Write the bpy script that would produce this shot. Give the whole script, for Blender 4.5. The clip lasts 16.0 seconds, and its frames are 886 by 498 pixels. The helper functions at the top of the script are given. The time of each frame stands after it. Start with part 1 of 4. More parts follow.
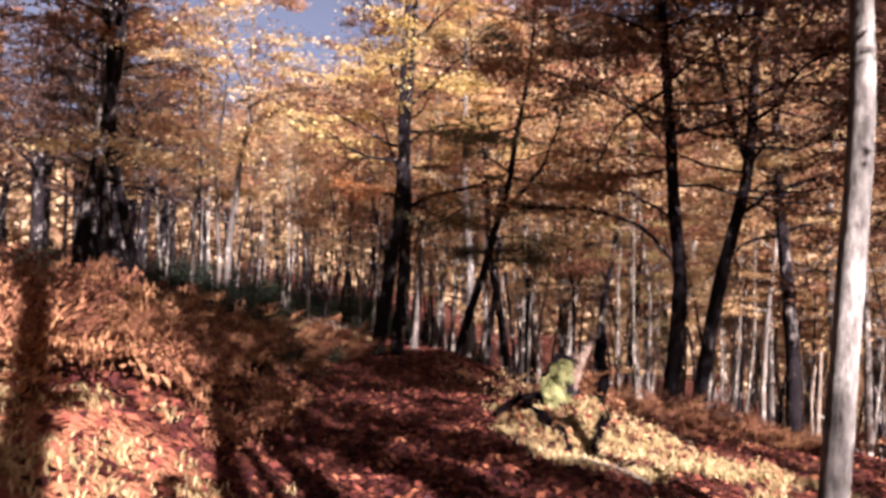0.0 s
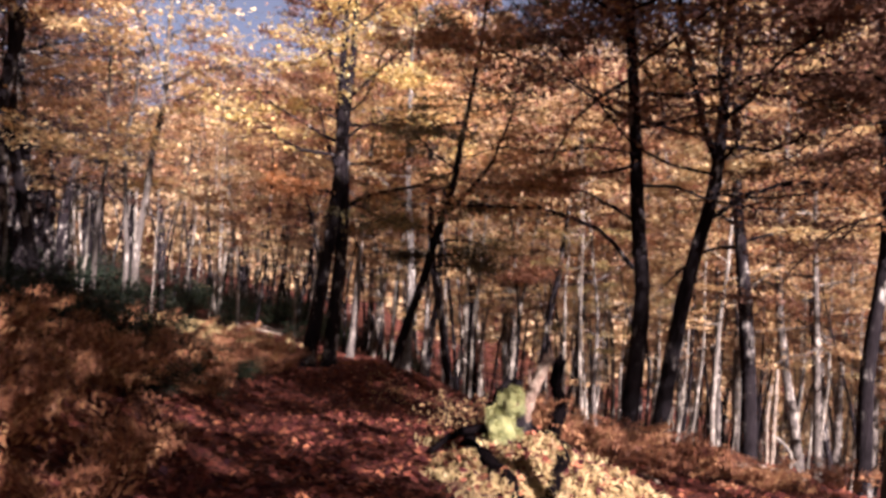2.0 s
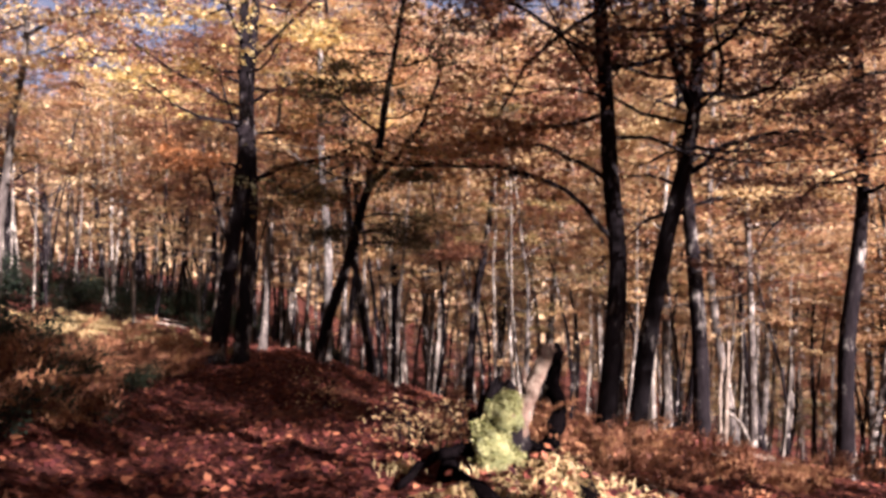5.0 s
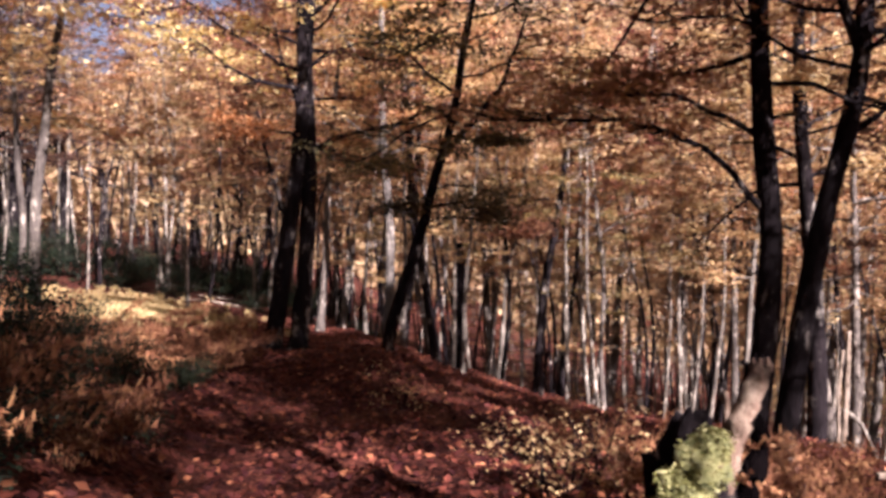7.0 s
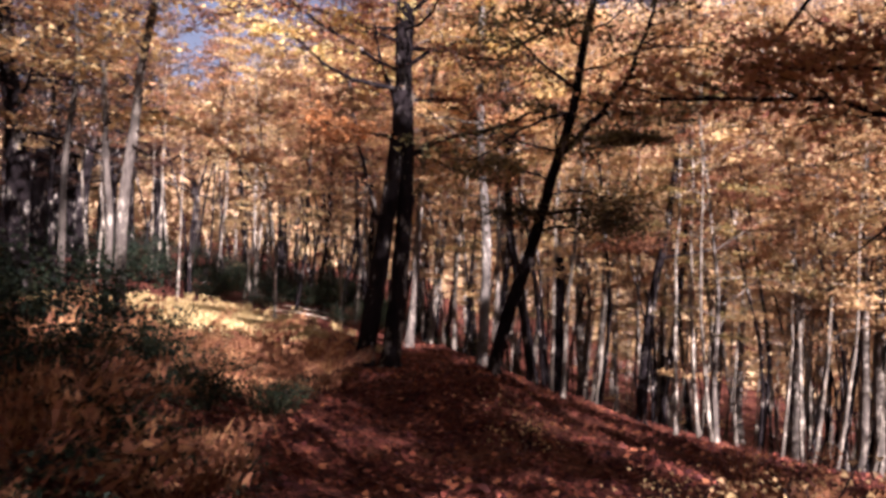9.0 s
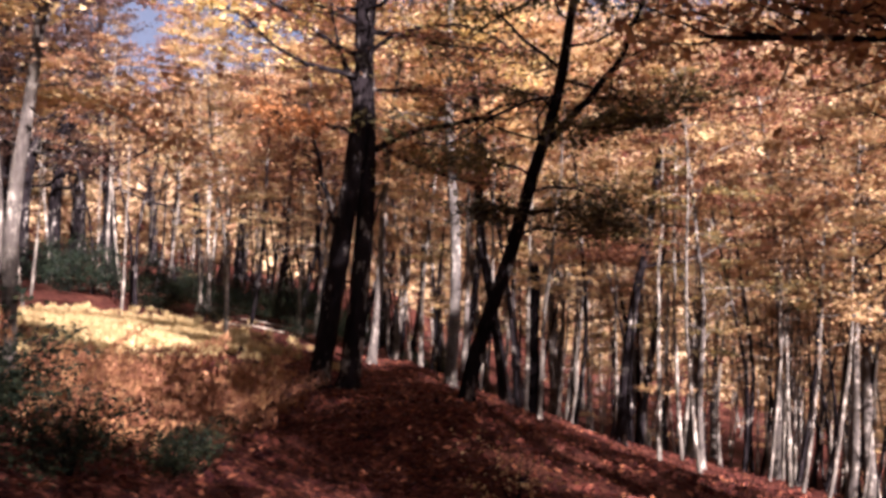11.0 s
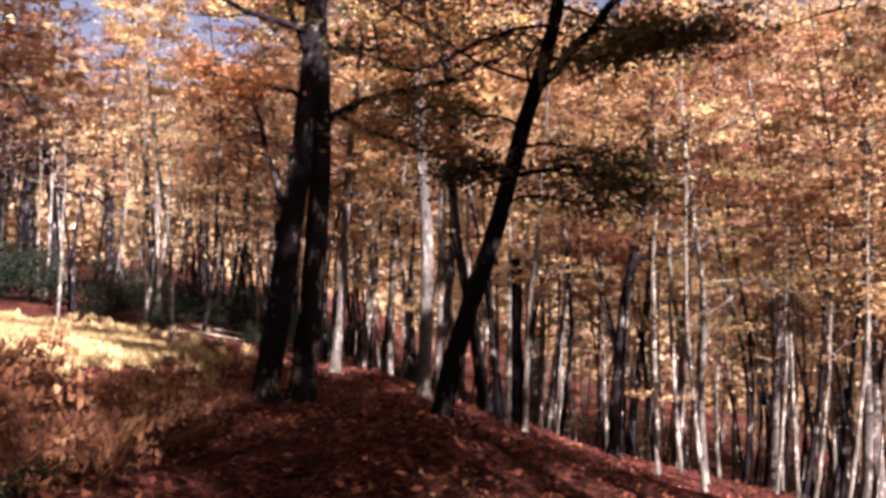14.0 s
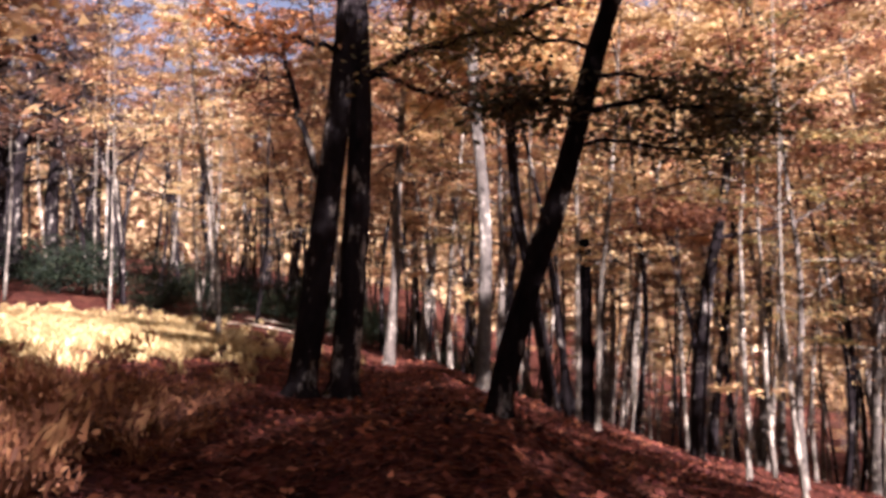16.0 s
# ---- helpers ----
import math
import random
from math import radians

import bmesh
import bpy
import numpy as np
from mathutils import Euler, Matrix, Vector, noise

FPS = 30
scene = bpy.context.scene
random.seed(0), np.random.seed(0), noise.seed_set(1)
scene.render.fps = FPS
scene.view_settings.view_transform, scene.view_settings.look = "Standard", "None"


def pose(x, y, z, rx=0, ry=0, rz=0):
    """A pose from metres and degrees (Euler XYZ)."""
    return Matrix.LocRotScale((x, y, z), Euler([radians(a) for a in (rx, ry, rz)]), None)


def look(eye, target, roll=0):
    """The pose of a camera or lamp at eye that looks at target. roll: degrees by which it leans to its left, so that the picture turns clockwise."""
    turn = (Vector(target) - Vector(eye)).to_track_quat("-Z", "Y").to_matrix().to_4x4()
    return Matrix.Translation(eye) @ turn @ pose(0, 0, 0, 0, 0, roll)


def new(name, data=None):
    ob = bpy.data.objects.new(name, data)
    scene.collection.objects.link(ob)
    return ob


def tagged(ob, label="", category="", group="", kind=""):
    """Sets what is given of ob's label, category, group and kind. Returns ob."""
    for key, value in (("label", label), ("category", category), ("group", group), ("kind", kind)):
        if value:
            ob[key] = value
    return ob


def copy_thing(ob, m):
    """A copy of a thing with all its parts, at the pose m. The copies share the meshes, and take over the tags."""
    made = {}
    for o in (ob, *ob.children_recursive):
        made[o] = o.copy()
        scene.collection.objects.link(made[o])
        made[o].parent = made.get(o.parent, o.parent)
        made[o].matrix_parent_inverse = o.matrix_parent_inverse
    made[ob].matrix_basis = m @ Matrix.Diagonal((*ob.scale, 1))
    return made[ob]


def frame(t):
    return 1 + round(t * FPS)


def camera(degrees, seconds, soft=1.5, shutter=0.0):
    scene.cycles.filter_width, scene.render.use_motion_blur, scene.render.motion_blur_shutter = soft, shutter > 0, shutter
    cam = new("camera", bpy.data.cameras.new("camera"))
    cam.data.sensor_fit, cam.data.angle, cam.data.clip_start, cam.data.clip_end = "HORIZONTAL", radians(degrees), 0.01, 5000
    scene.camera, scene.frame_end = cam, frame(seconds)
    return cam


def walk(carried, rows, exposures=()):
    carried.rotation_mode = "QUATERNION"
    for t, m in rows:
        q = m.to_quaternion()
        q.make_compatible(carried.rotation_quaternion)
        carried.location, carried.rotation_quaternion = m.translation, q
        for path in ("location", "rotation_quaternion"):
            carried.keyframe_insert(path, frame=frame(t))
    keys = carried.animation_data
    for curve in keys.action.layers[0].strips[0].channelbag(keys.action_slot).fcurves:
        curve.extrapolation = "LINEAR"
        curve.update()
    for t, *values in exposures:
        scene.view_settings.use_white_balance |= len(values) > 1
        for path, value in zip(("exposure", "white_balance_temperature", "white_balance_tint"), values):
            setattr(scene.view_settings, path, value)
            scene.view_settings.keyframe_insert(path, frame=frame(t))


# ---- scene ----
cam = camera(59.9, 16.0, soft=3.4, shutter=0.5)
PATH = [
    (0, (0.02, -0.198, 1.547), (-0.006, 1.802, 1.583), 1.0),
    (0.5, (0.051, 0.128, 1.571), (0.026, 2.128, 1.625), 1.5),
    (1, (0.061, 0.541, 1.558), (0.093, 2.539, 1.628), 2.3),
    (1.5, (0.105, 0.873, 1.548), (0.193, 2.87, 1.619), 2.2),
    (2, (0.15, 1.344, 1.533), (0.268, 3.339, 1.587), 2.3),
    (2.5, (0.099, 1.618, 1.533), (0.266, 3.61, 1.556), 2.2),
    (3, (0.127, 1.722, 1.538), (0.362, 3.709, 1.547), 1.3),
    (3.5, (0.08, 2.08, 1.517), (0.397, 4.055, 1.532), 1.0),
    (6, (-0.259, 4.157, 1.409), (0.102, 6.125, 1.412), 0.2),
    (6.5, (-0.334, 4.63, 1.422), (-0.052, 6.61, 1.400), 0.2),
    (7, (-0.375, 5.01, 1.398), (-0.145, 6.996, 1.351), 0.4),
    (7.5, (-0.469, 5.422, 1.366), (-0.313, 7.416, 1.308), 1.6),
    (8, (-0.571, 5.634, 1.376), (-0.497, 7.631, 1.319), 1.7),
    (8.5, (-0.645, 5.987, 1.366), (-0.623, 7.986, 1.329), 1.7),
    (9, (-0.756, 6.361, 1.3), (-0.733, 8.361, 1.29), 1.4),
    (11.5, (-0.694, 8.373, 1.181), (-0.531, 10.367, 1.203), 1.4),
    (12, (-0.668, 8.636, 1.108), (-0.441, 10.623, 1.127), 1.3),
    (12.5, (-0.556, 9.116, 1.024), (-0.301, 11.1, 1.05), 1.4),
    (13, (-0.552, 9.536, 1.025), (-0.31, 11.52, 1.07), 1.2),
    (13.5, (-0.557, 9.953, 0.936), (-0.348, 11.942, 0.994), 0.9),
    (14, (-0.525, 10.305, 0.874), (-0.344, 12.297, 0.917), 0.7),
    (14.5, (-0.467, 10.734, 0.836), (-0.302, 12.727, 0.855), 0.3),
    (15, (-0.404, 11.088, 0.792), (-0.251, 13.082, 0.803), -0.1),
    (15.5, (-0.325, 11.523, 0.707), (-0.21, 13.519, 0.728), -0.4),
    (16, (-0.302, 11.872, 0.612), (-0.286, 13.872, 0.64), -0.1),
]
LIGHT = [(0.0, 2.74, 5600, 29), (9.0, 2.79, 5600, 29), (11.5, 2.92, 5600, 29), (16.0, 3.04, 5600, 29)]
walk(cam, [(t, look(eye, target, roll)) for t, eye, target, roll in PATH], LIGHT)

# ---- world and sun ----
SUN_AZ, SUN_EL = 153.0, 31.0            # degrees right of +y, degrees above the horizon
world = bpy.data.worlds.new("autumn_sky")
scene.world = world
world.use_nodes = True
wn, wl = world.node_tree.nodes, world.node_tree.links
sky = wn.new("ShaderNodeTexSky")
sky.sky_type, sky.sun_disc = "NISHITA", False
sky.sun_elevation, sky.sun_rotation = radians(SUN_EL), radians(SUN_AZ)
sky.air_density, sky.dust_density, sky.ozone_density, sky.altitude = 0.7, 8.0, 0.6, 700
haze = wn.new("ShaderNodeHueSaturation")
haze.inputs["Saturation"].default_value = 0.4
wl.new(sky.outputs[0], haze.inputs["Color"])
wl.new(haze.outputs[0], wn["Background"].inputs[0])
wn["Background"].inputs[1].default_value = 0.019
sun_dir = Vector((math.sin(radians(SUN_AZ)) * math.cos(radians(SUN_EL)), math.cos(radians(SUN_AZ)) * math.cos(radians(SUN_EL)), math.sin(radians(SUN_EL))))
sun = new("sun", bpy.data.lights.new("sun", "SUN"))
sun.data.energy, sun.data.angle, sun.data.color = 5.0, radians(0.6), (1.0, 0.9, 0.8)
sun.matrix_world = look(sun_dir * 80, (0, 0, 0))


# ---- materials ----
def mat(name):
    m = bpy.data.materials.new(name)
    m.use_nodes = True
    n, l = m.node_tree.nodes, m.node_tree.links
    return m, n, l, n["Principled BSDF"]


def ramp(n, stops, mode="LINEAR"):
    r = n.new("ShaderNodeValToRGB")
    r.color_ramp.interpolation = mode
    while len(r.color_ramp.elements) < len(stops):
        r.color_ramp.elements.new(0.5)
    for e, (p, c) in zip(r.color_ramp.elements, stops):
        e.position, e.color = p, (*c, 1)
    return r


def noise_tex(n, l, scale, detail=4, rough=0.6, vec=None, stretch=None):
    t = n.new("ShaderNodeTexNoise")
    t.inputs["Scale"].default_value, t.inputs["Detail"].default_value, t.inputs["Roughness"].default_value = scale, detail, rough
    c = vec
    if c is None:
        c = n.new("ShaderNodeTexCoord").outputs["Object"]
    if stretch:
        mp = n.new("ShaderNodeMapping")
        mp.inputs["Scale"].default_value = stretch
        l.new(c, mp.inputs["Vector"])
        c = mp.outputs["Vector"]
    l.new(c, t.inputs["Vector"])
    return t


def leaf_mat(name, stops, clear=0.5, hue=0.5, gloss=0.2):
    """Thin leaves: each its own tone, each tree shifted a little, light shining through."""
    m, n, l, p = mat(name)
    geo, info = n.new("ShaderNodeNewGeometry"), n.new("ShaderNodeObjectInfo")
    mix = n.new("ShaderNodeMath"); mix.operation = "MULTIPLY_ADD"
    l.new(info.outputs["Random"], mix.inputs[0]); mix.inputs[1].default_value = hue
    sub = n.new("ShaderNodeMath"); sub.operation = "MULTIPLY"
    l.new(geo.outputs["Random Per Island"], sub.inputs[0]); sub.inputs[1].default_value = 1 - hue
    l.new(sub.outputs[0], mix.inputs[2])
    r = ramp(n, stops)
    l.new(mix.outputs[0], r.inputs[0])
    tr = n.new("ShaderNodeBsdfTranslucent")
    ad = n.new("ShaderNodeMixShader")
    ad.inputs[0].default_value = clear
    l.new(r.outputs[0], p.inputs["Base Color"])
    l.new(r.outputs[0], tr.inputs["Color"])
    p.inputs["Roughness"].default_value = 0.55
    p.inputs["Specular IOR Level"].default_value = gloss
    l.new(p.outputs[0], ad.inputs[1]); l.new(tr.outputs[0], ad.inputs[2])
    l.new(ad.outputs[0], n["Material Output"].inputs["Surface"])
    return m


def bark_mat(name, dark, mid, pale, pale_at=0.62, moss=0.0):
    m, n, l, p = mat(name)
    big = noise_tex(n, l, 4.2, 7, 0.68, stretch=(1, 1, 0.4))
    r = ramp(n, [(0.3, dark), (0.5, mid), (pale_at, mid), (pale_at + 0.1, pale)])
    l.new(big.outputs["Fac"], r.inputs[0])
    fine = noise_tex(n, l, 26, 6, 0.7, stretch=(1, 1, 0.3))
    mx = n.new("ShaderNodeMix"); mx.data_type, mx.blend_type = "RGBA", "MULTIPLY"
    mx.inputs["Factor"].default_value = 0.75
    fr = ramp(n, [(0.3, (0.35, 0.33, 0.3)), (0.62, (1.1, 1.08, 1.05))])
    l.new(fine.outputs["Fac"], fr.inputs[0])
    l.new(r.outputs[0], mx.inputs["A"]); l.new(fr.outputs[0], mx.inputs["B"])
    out = mx.outputs["Result"]
    if moss:
        mn = noise_tex(n, l, 3.1, 4, 0.6)
        mr = ramp(n, [(0.62 - moss, (0, 0, 0)), (0.7 - moss * 0.7, (1, 1, 1))])
        l.new(mn.outputs["Fac"], mr.inputs[0])
        mm = n.new("ShaderNodeMix"); mm.data_type = "RGBA"
        l.new(mr.outputs[0], mm.inputs["Factor"]); l.new(out, mm.inputs["A"])
        mm.inputs["B"].default_value = (0.10, 0.12, 0.03, 1)
        out = mm.outputs["Result"]
    l.new(out, p.inputs["Base Color"])
    p.inputs["Roughness"].default_value, p.inputs["Specular IOR Level"].default_value = 0.9, 0.0
    b = n.new("ShaderNodeBump"); b.inputs["Strength"].default_value, b.inputs["Distance"].default_value = 0.9, 0.045
    l.new(fine.outputs["Fac"], b.inputs["Height"]); l.new(b.outputs[0], p.inputs["Normal"])
    return m


RUST, ORANGE = (0.26, 0.115, 0.064), (0.46, 0.262, 0.128)
leaf_rust = leaf_mat("leaf_rust", [(0.0, (0.06, 0.028, 0.02)), (0.35, (0.22, 0.092, 0.046)), (0.7, (0.42, 0.225, 0.09)), (1.0, (0.58, 0.38, 0.14))])
leaf_gold = leaf_mat("leaf_gold", [(0.0, RUST), (0.3, ORANGE), (0.6, (0.66, 0.46, 0.19)), (1.0, (0.74, 0.6, 0.29))])
leaf_pale = leaf_mat("leaf_pale", [(0.0, (0.07, 0.035, 0.02)), (0.35, (0.28, 0.155, 0.07)), (0.7, (0.5, 0.34, 0.145)), (1.0, (0.66, 0.52, 0.25))], clear=0.55)
leaf_yellow = leaf_mat("leaf_yellow", [(0.0, (0.3, 0.17, 0.06)), (0.35, (0.58, 0.38, 0.11)), (0.7, (0.74, 0.56, 0.18)), (1.0, (0.82, 0.7, 0.32))], clear=0.55, hue=0.1)
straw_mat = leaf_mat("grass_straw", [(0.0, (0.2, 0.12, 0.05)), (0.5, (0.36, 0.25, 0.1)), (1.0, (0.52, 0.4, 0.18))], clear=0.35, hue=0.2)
leaf_olive = leaf_mat("leaf_olive", [(0.0, (0.03, 0.027, 0.012)), (0.45, (0.11, 0.09, 0.035)), (0.8, (0.3, 0.2, 0.06)), (1.0, ORANGE)])
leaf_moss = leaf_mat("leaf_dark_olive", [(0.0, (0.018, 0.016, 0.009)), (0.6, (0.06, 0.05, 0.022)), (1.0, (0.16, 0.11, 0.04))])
# this and the next carry crown shade in their dark leaf colour
leaf_shaded = leaf_mat("leaf_shaded", [(0.0, (0.03, 0.018, 0.014)), (0.5, (0.09, 0.045, 0.03)), (1.0, (0.2, 0.11, 0.06))])
leaf_half_shaded = leaf_mat("leaf_half_shaded", [(0.0, (0.04, 0.022, 0.016)), (0.5, (0.14, 0.07, 0.04)), (1.0, (0.36, 0.2, 0.09))])
# sunlight on one bough, put into a brighter orange leaf
leaf_sunlit = leaf_mat("leaf_sunlit", [(0.0, ORANGE), (0.5, (0.62, 0.27, 0.09)), (1.0, (0.7, 0.5, 0.25))])
leaf_far = leaf_mat("leaf_far", [(0.0, (0.11, 0.055, 0.028)), (0.5, (0.29, 0.18, 0.086)), (1.0, (0.53, 0.385, 0.195))], hue=0.0)
leaf_litter = leaf_mat("leaf_litter", [(0.0, (0.014, 0.0045, 0.005)), (0.4, (0.055, 0.0145, 0.0115)), (0.8, (0.145, 0.042, 0.024)), (1.0, (0.28, 0.11, 0.048))], clear=0.15, hue=0.0, gloss=0.05)
bracken_mat = leaf_mat("bracken_dry", [(0.0, (0.05, 0.02, 0.014)), (0.5, (0.2, 0.082, 0.038)), (1.0, (0.42, 0.23, 0.095))], clear=0.35, hue=0.4, gloss=0.08)
moss_leaf = leaf_mat("moss_shoot", [(0.0, (0.085, 0.09, 0.023)), (0.5, (0.19, 0.18, 0.053)), (1.0, (0.33, 0.3, 0.12))], clear=0.3, hue=0.0)
shrub_mat = leaf_mat("leaf_green", [(0.0, (0.006, 0.009, 0.006)), (0.6, (0.014, 0.019, 0.010)), (1.0, (0.036, 0.036, 0.015))], clear=0.25, hue=0.3, gloss=0.05)
grass_mat = leaf_mat("grass_dry", [(0.0, (0.18, 0.12, 0.05)), (0.5, (0.4, 0.3, 0.125)), (1.0, (0.58, 0.46, 0.22))], clear=0.4, hue=0.3)
bark_grey = bark_mat("bark_beech", (0.025, 0.021, 0.019), (0.09, 0.075, 0.06), (0.36, 0.31, 0.24), 0.54)
# near-black puts the trunks' shade into the colour; pale patches imitate light mottles
bark_shaded = bark_mat("bark_shaded", (0.005, 0.004, 0.004), (0.014, 0.011, 0.011), (0.27, 0.235, 0.19), 0.565)
# almost black: painted shadow on the root bands, plain black on deadwood
bark_black_shade = bark_mat("bark_black_shade", (0.0015, 0.001, 0.001), (0.0035, 0.0025, 0.0025), (0.02, 0.015, 0.013), 0.62)
bark_lichen = bark_mat("bark_lichen", (0.03, 0.026, 0.023), (0.08, 0.069, 0.057), (0.33, 0.29, 0.23), 0.55)
bark_pale = bark_mat("bark_pale", (0.022, 0.019, 0.017), (0.13, 0.11, 0.085), (0.42, 0.36, 0.27), 0.53)
bark_birch = bark_mat("bark_birch", (0.03, 0.026, 0.022), (0.19, 0.17, 0.14), (0.43, 0.39, 0.32), 0.51)
dead_wood = bark_mat("dead_wood", (0.06, 0.045, 0.033), (0.22, 0.17, 0.12), (0.42, 0.36, 0.28), 0.55)

rotten_wood = bark_mat("rotten_wood", (0.05, 0.03, 0.022), (0.16, 0.105, 0.072), (0.38, 0.3, 0.21), 0.51)


def ground_mat():
    m, n, l, p = mat("forest_floor")
    a = noise_tex(n, l, 0.5, 5, 0.6)
    b = noise_tex(n, l, 16, 6, 0.75)
    v = n.new("ShaderNodeTexVoronoi"); v.inputs["Scale"].default_value = 22
    l.new(n["Texture Coordinate"].outputs["Object"], v.inputs["Vector"])
    r1 = ramp(n, [(0.0, (0.012, 0.005, 0.005)), (0.4, (0.046, 0.014, 0.01)), (0.8, (0.12, 0.04, 0.025)), (1.0, (0.24, 0.1, 0.054))])
    l.new(v.outputs["Color"], r1.inputs[0])
    r2 = ramp(n, [(0.3, (0.5, 0.42, 0.36)), (0.65, (1.1, 1.05, 1.0))])
    l.new(b.outputs["Fac"], r2.inputs[0])
    mx = n.new("ShaderNodeMix"); mx.data_type, mx.blend_type = "RGBA", "MULTIPLY"; mx.inputs["Factor"].default_value = 1
    l.new(r1.outputs[0], mx.inputs["A"]); l.new(r2.outputs[0], mx.inputs["B"])
    clump = noise_tex(n, l, 2.4, 6, 0.7)
    rc = ramp(n, [(0.36, (0.3, 0.26, 0.26)), (0.6, (1.15, 1.12, 1.08))])
    l.new(clump.outputs["Fac"], rc.inputs[0])
    mc = n.new("ShaderNodeMix"); mc.data_type, mc.blend_type = "RGBA", "MULTIPLY"; mc.inputs["Factor"].default_value = 1
    l.new(mx.outputs["Result"], mc.inputs["A"]); l.new(rc.outputs[0], mc.inputs["B"])
    r3 = ramp(n, [(0.55, (0, 0, 0)), (0.72, (0.45, 0.45, 0.45))])
    l.new(a.outputs["Fac"], r3.inputs[0])
    m2 = n.new("ShaderNodeMix"); m2.data_type = "RGBA"
    l.new(r3.outputs[0], m2.inputs["Factor"]); l.new(mc.outputs["Result"], m2.inputs["A"])
    m2.inputs["B"].default_value = (0.2, 0.085, 0.04, 1)
    out = m2.outputs["Result"]
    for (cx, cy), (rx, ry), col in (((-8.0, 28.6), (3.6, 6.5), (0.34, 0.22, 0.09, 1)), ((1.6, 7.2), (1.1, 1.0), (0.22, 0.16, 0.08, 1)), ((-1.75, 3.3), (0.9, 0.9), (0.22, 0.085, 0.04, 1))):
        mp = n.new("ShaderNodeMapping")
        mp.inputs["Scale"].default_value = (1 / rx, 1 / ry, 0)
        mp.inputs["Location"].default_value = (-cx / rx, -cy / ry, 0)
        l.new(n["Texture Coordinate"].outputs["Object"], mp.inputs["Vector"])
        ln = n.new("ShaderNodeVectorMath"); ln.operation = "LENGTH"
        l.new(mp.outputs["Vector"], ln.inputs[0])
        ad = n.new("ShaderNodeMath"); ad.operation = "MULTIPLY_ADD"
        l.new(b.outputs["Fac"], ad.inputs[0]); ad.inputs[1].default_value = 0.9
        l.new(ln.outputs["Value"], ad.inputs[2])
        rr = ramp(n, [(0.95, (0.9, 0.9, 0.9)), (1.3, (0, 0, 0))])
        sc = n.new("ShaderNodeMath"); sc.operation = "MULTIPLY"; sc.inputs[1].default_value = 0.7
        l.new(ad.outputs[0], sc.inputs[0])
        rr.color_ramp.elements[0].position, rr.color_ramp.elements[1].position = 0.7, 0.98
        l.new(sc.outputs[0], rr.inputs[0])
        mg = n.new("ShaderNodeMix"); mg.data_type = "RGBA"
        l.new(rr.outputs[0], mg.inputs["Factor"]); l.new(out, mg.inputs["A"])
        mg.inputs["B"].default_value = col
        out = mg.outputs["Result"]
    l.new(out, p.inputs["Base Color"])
    p.inputs["Roughness"].default_value, p.inputs["Specular IOR Level"].default_value = 0.95, 0.05
    bp = n.new("ShaderNodeBump"); bp.inputs["Strength"].default_value, bp.inputs["Distance"].default_value = 0.9, 0.04
    l.new(v.outputs["Distance"], bp.inputs["Height"]); l.new(bp.outputs[0], p.inputs["Normal"])
    return m


floor_mat = ground_mat()


def moss_material():
    m, n, l, p = mat("moss")
    a = noise_tex(n, l, 9, 5, 0.7)
    r = ramp(n, [(0.3, (0.055, 0.062, 0.016)), (0.5, (0.16, 0.155, 0.045)), (0.7, (0.3, 0.27, 0.1))])
    l.new(a.outputs["Fac"], r.inputs[0]); l.new(r.outputs[0], p.inputs["Base Color"])
    b = noise_tex(n, l, 60, 4, 0.7)
    bp = n.new("ShaderNodeBump"); bp.inputs["Strength"].default_value, bp.inputs["Distance"].default_value = 1.0, 0.03
    l.new(b.outputs["Fac"], bp.inputs["Height"]); l.new(bp.outputs[0], p.inputs["Normal"])
    p.inputs["Roughness"].default_value = 0.95
    return m


moss_mat = moss_material()


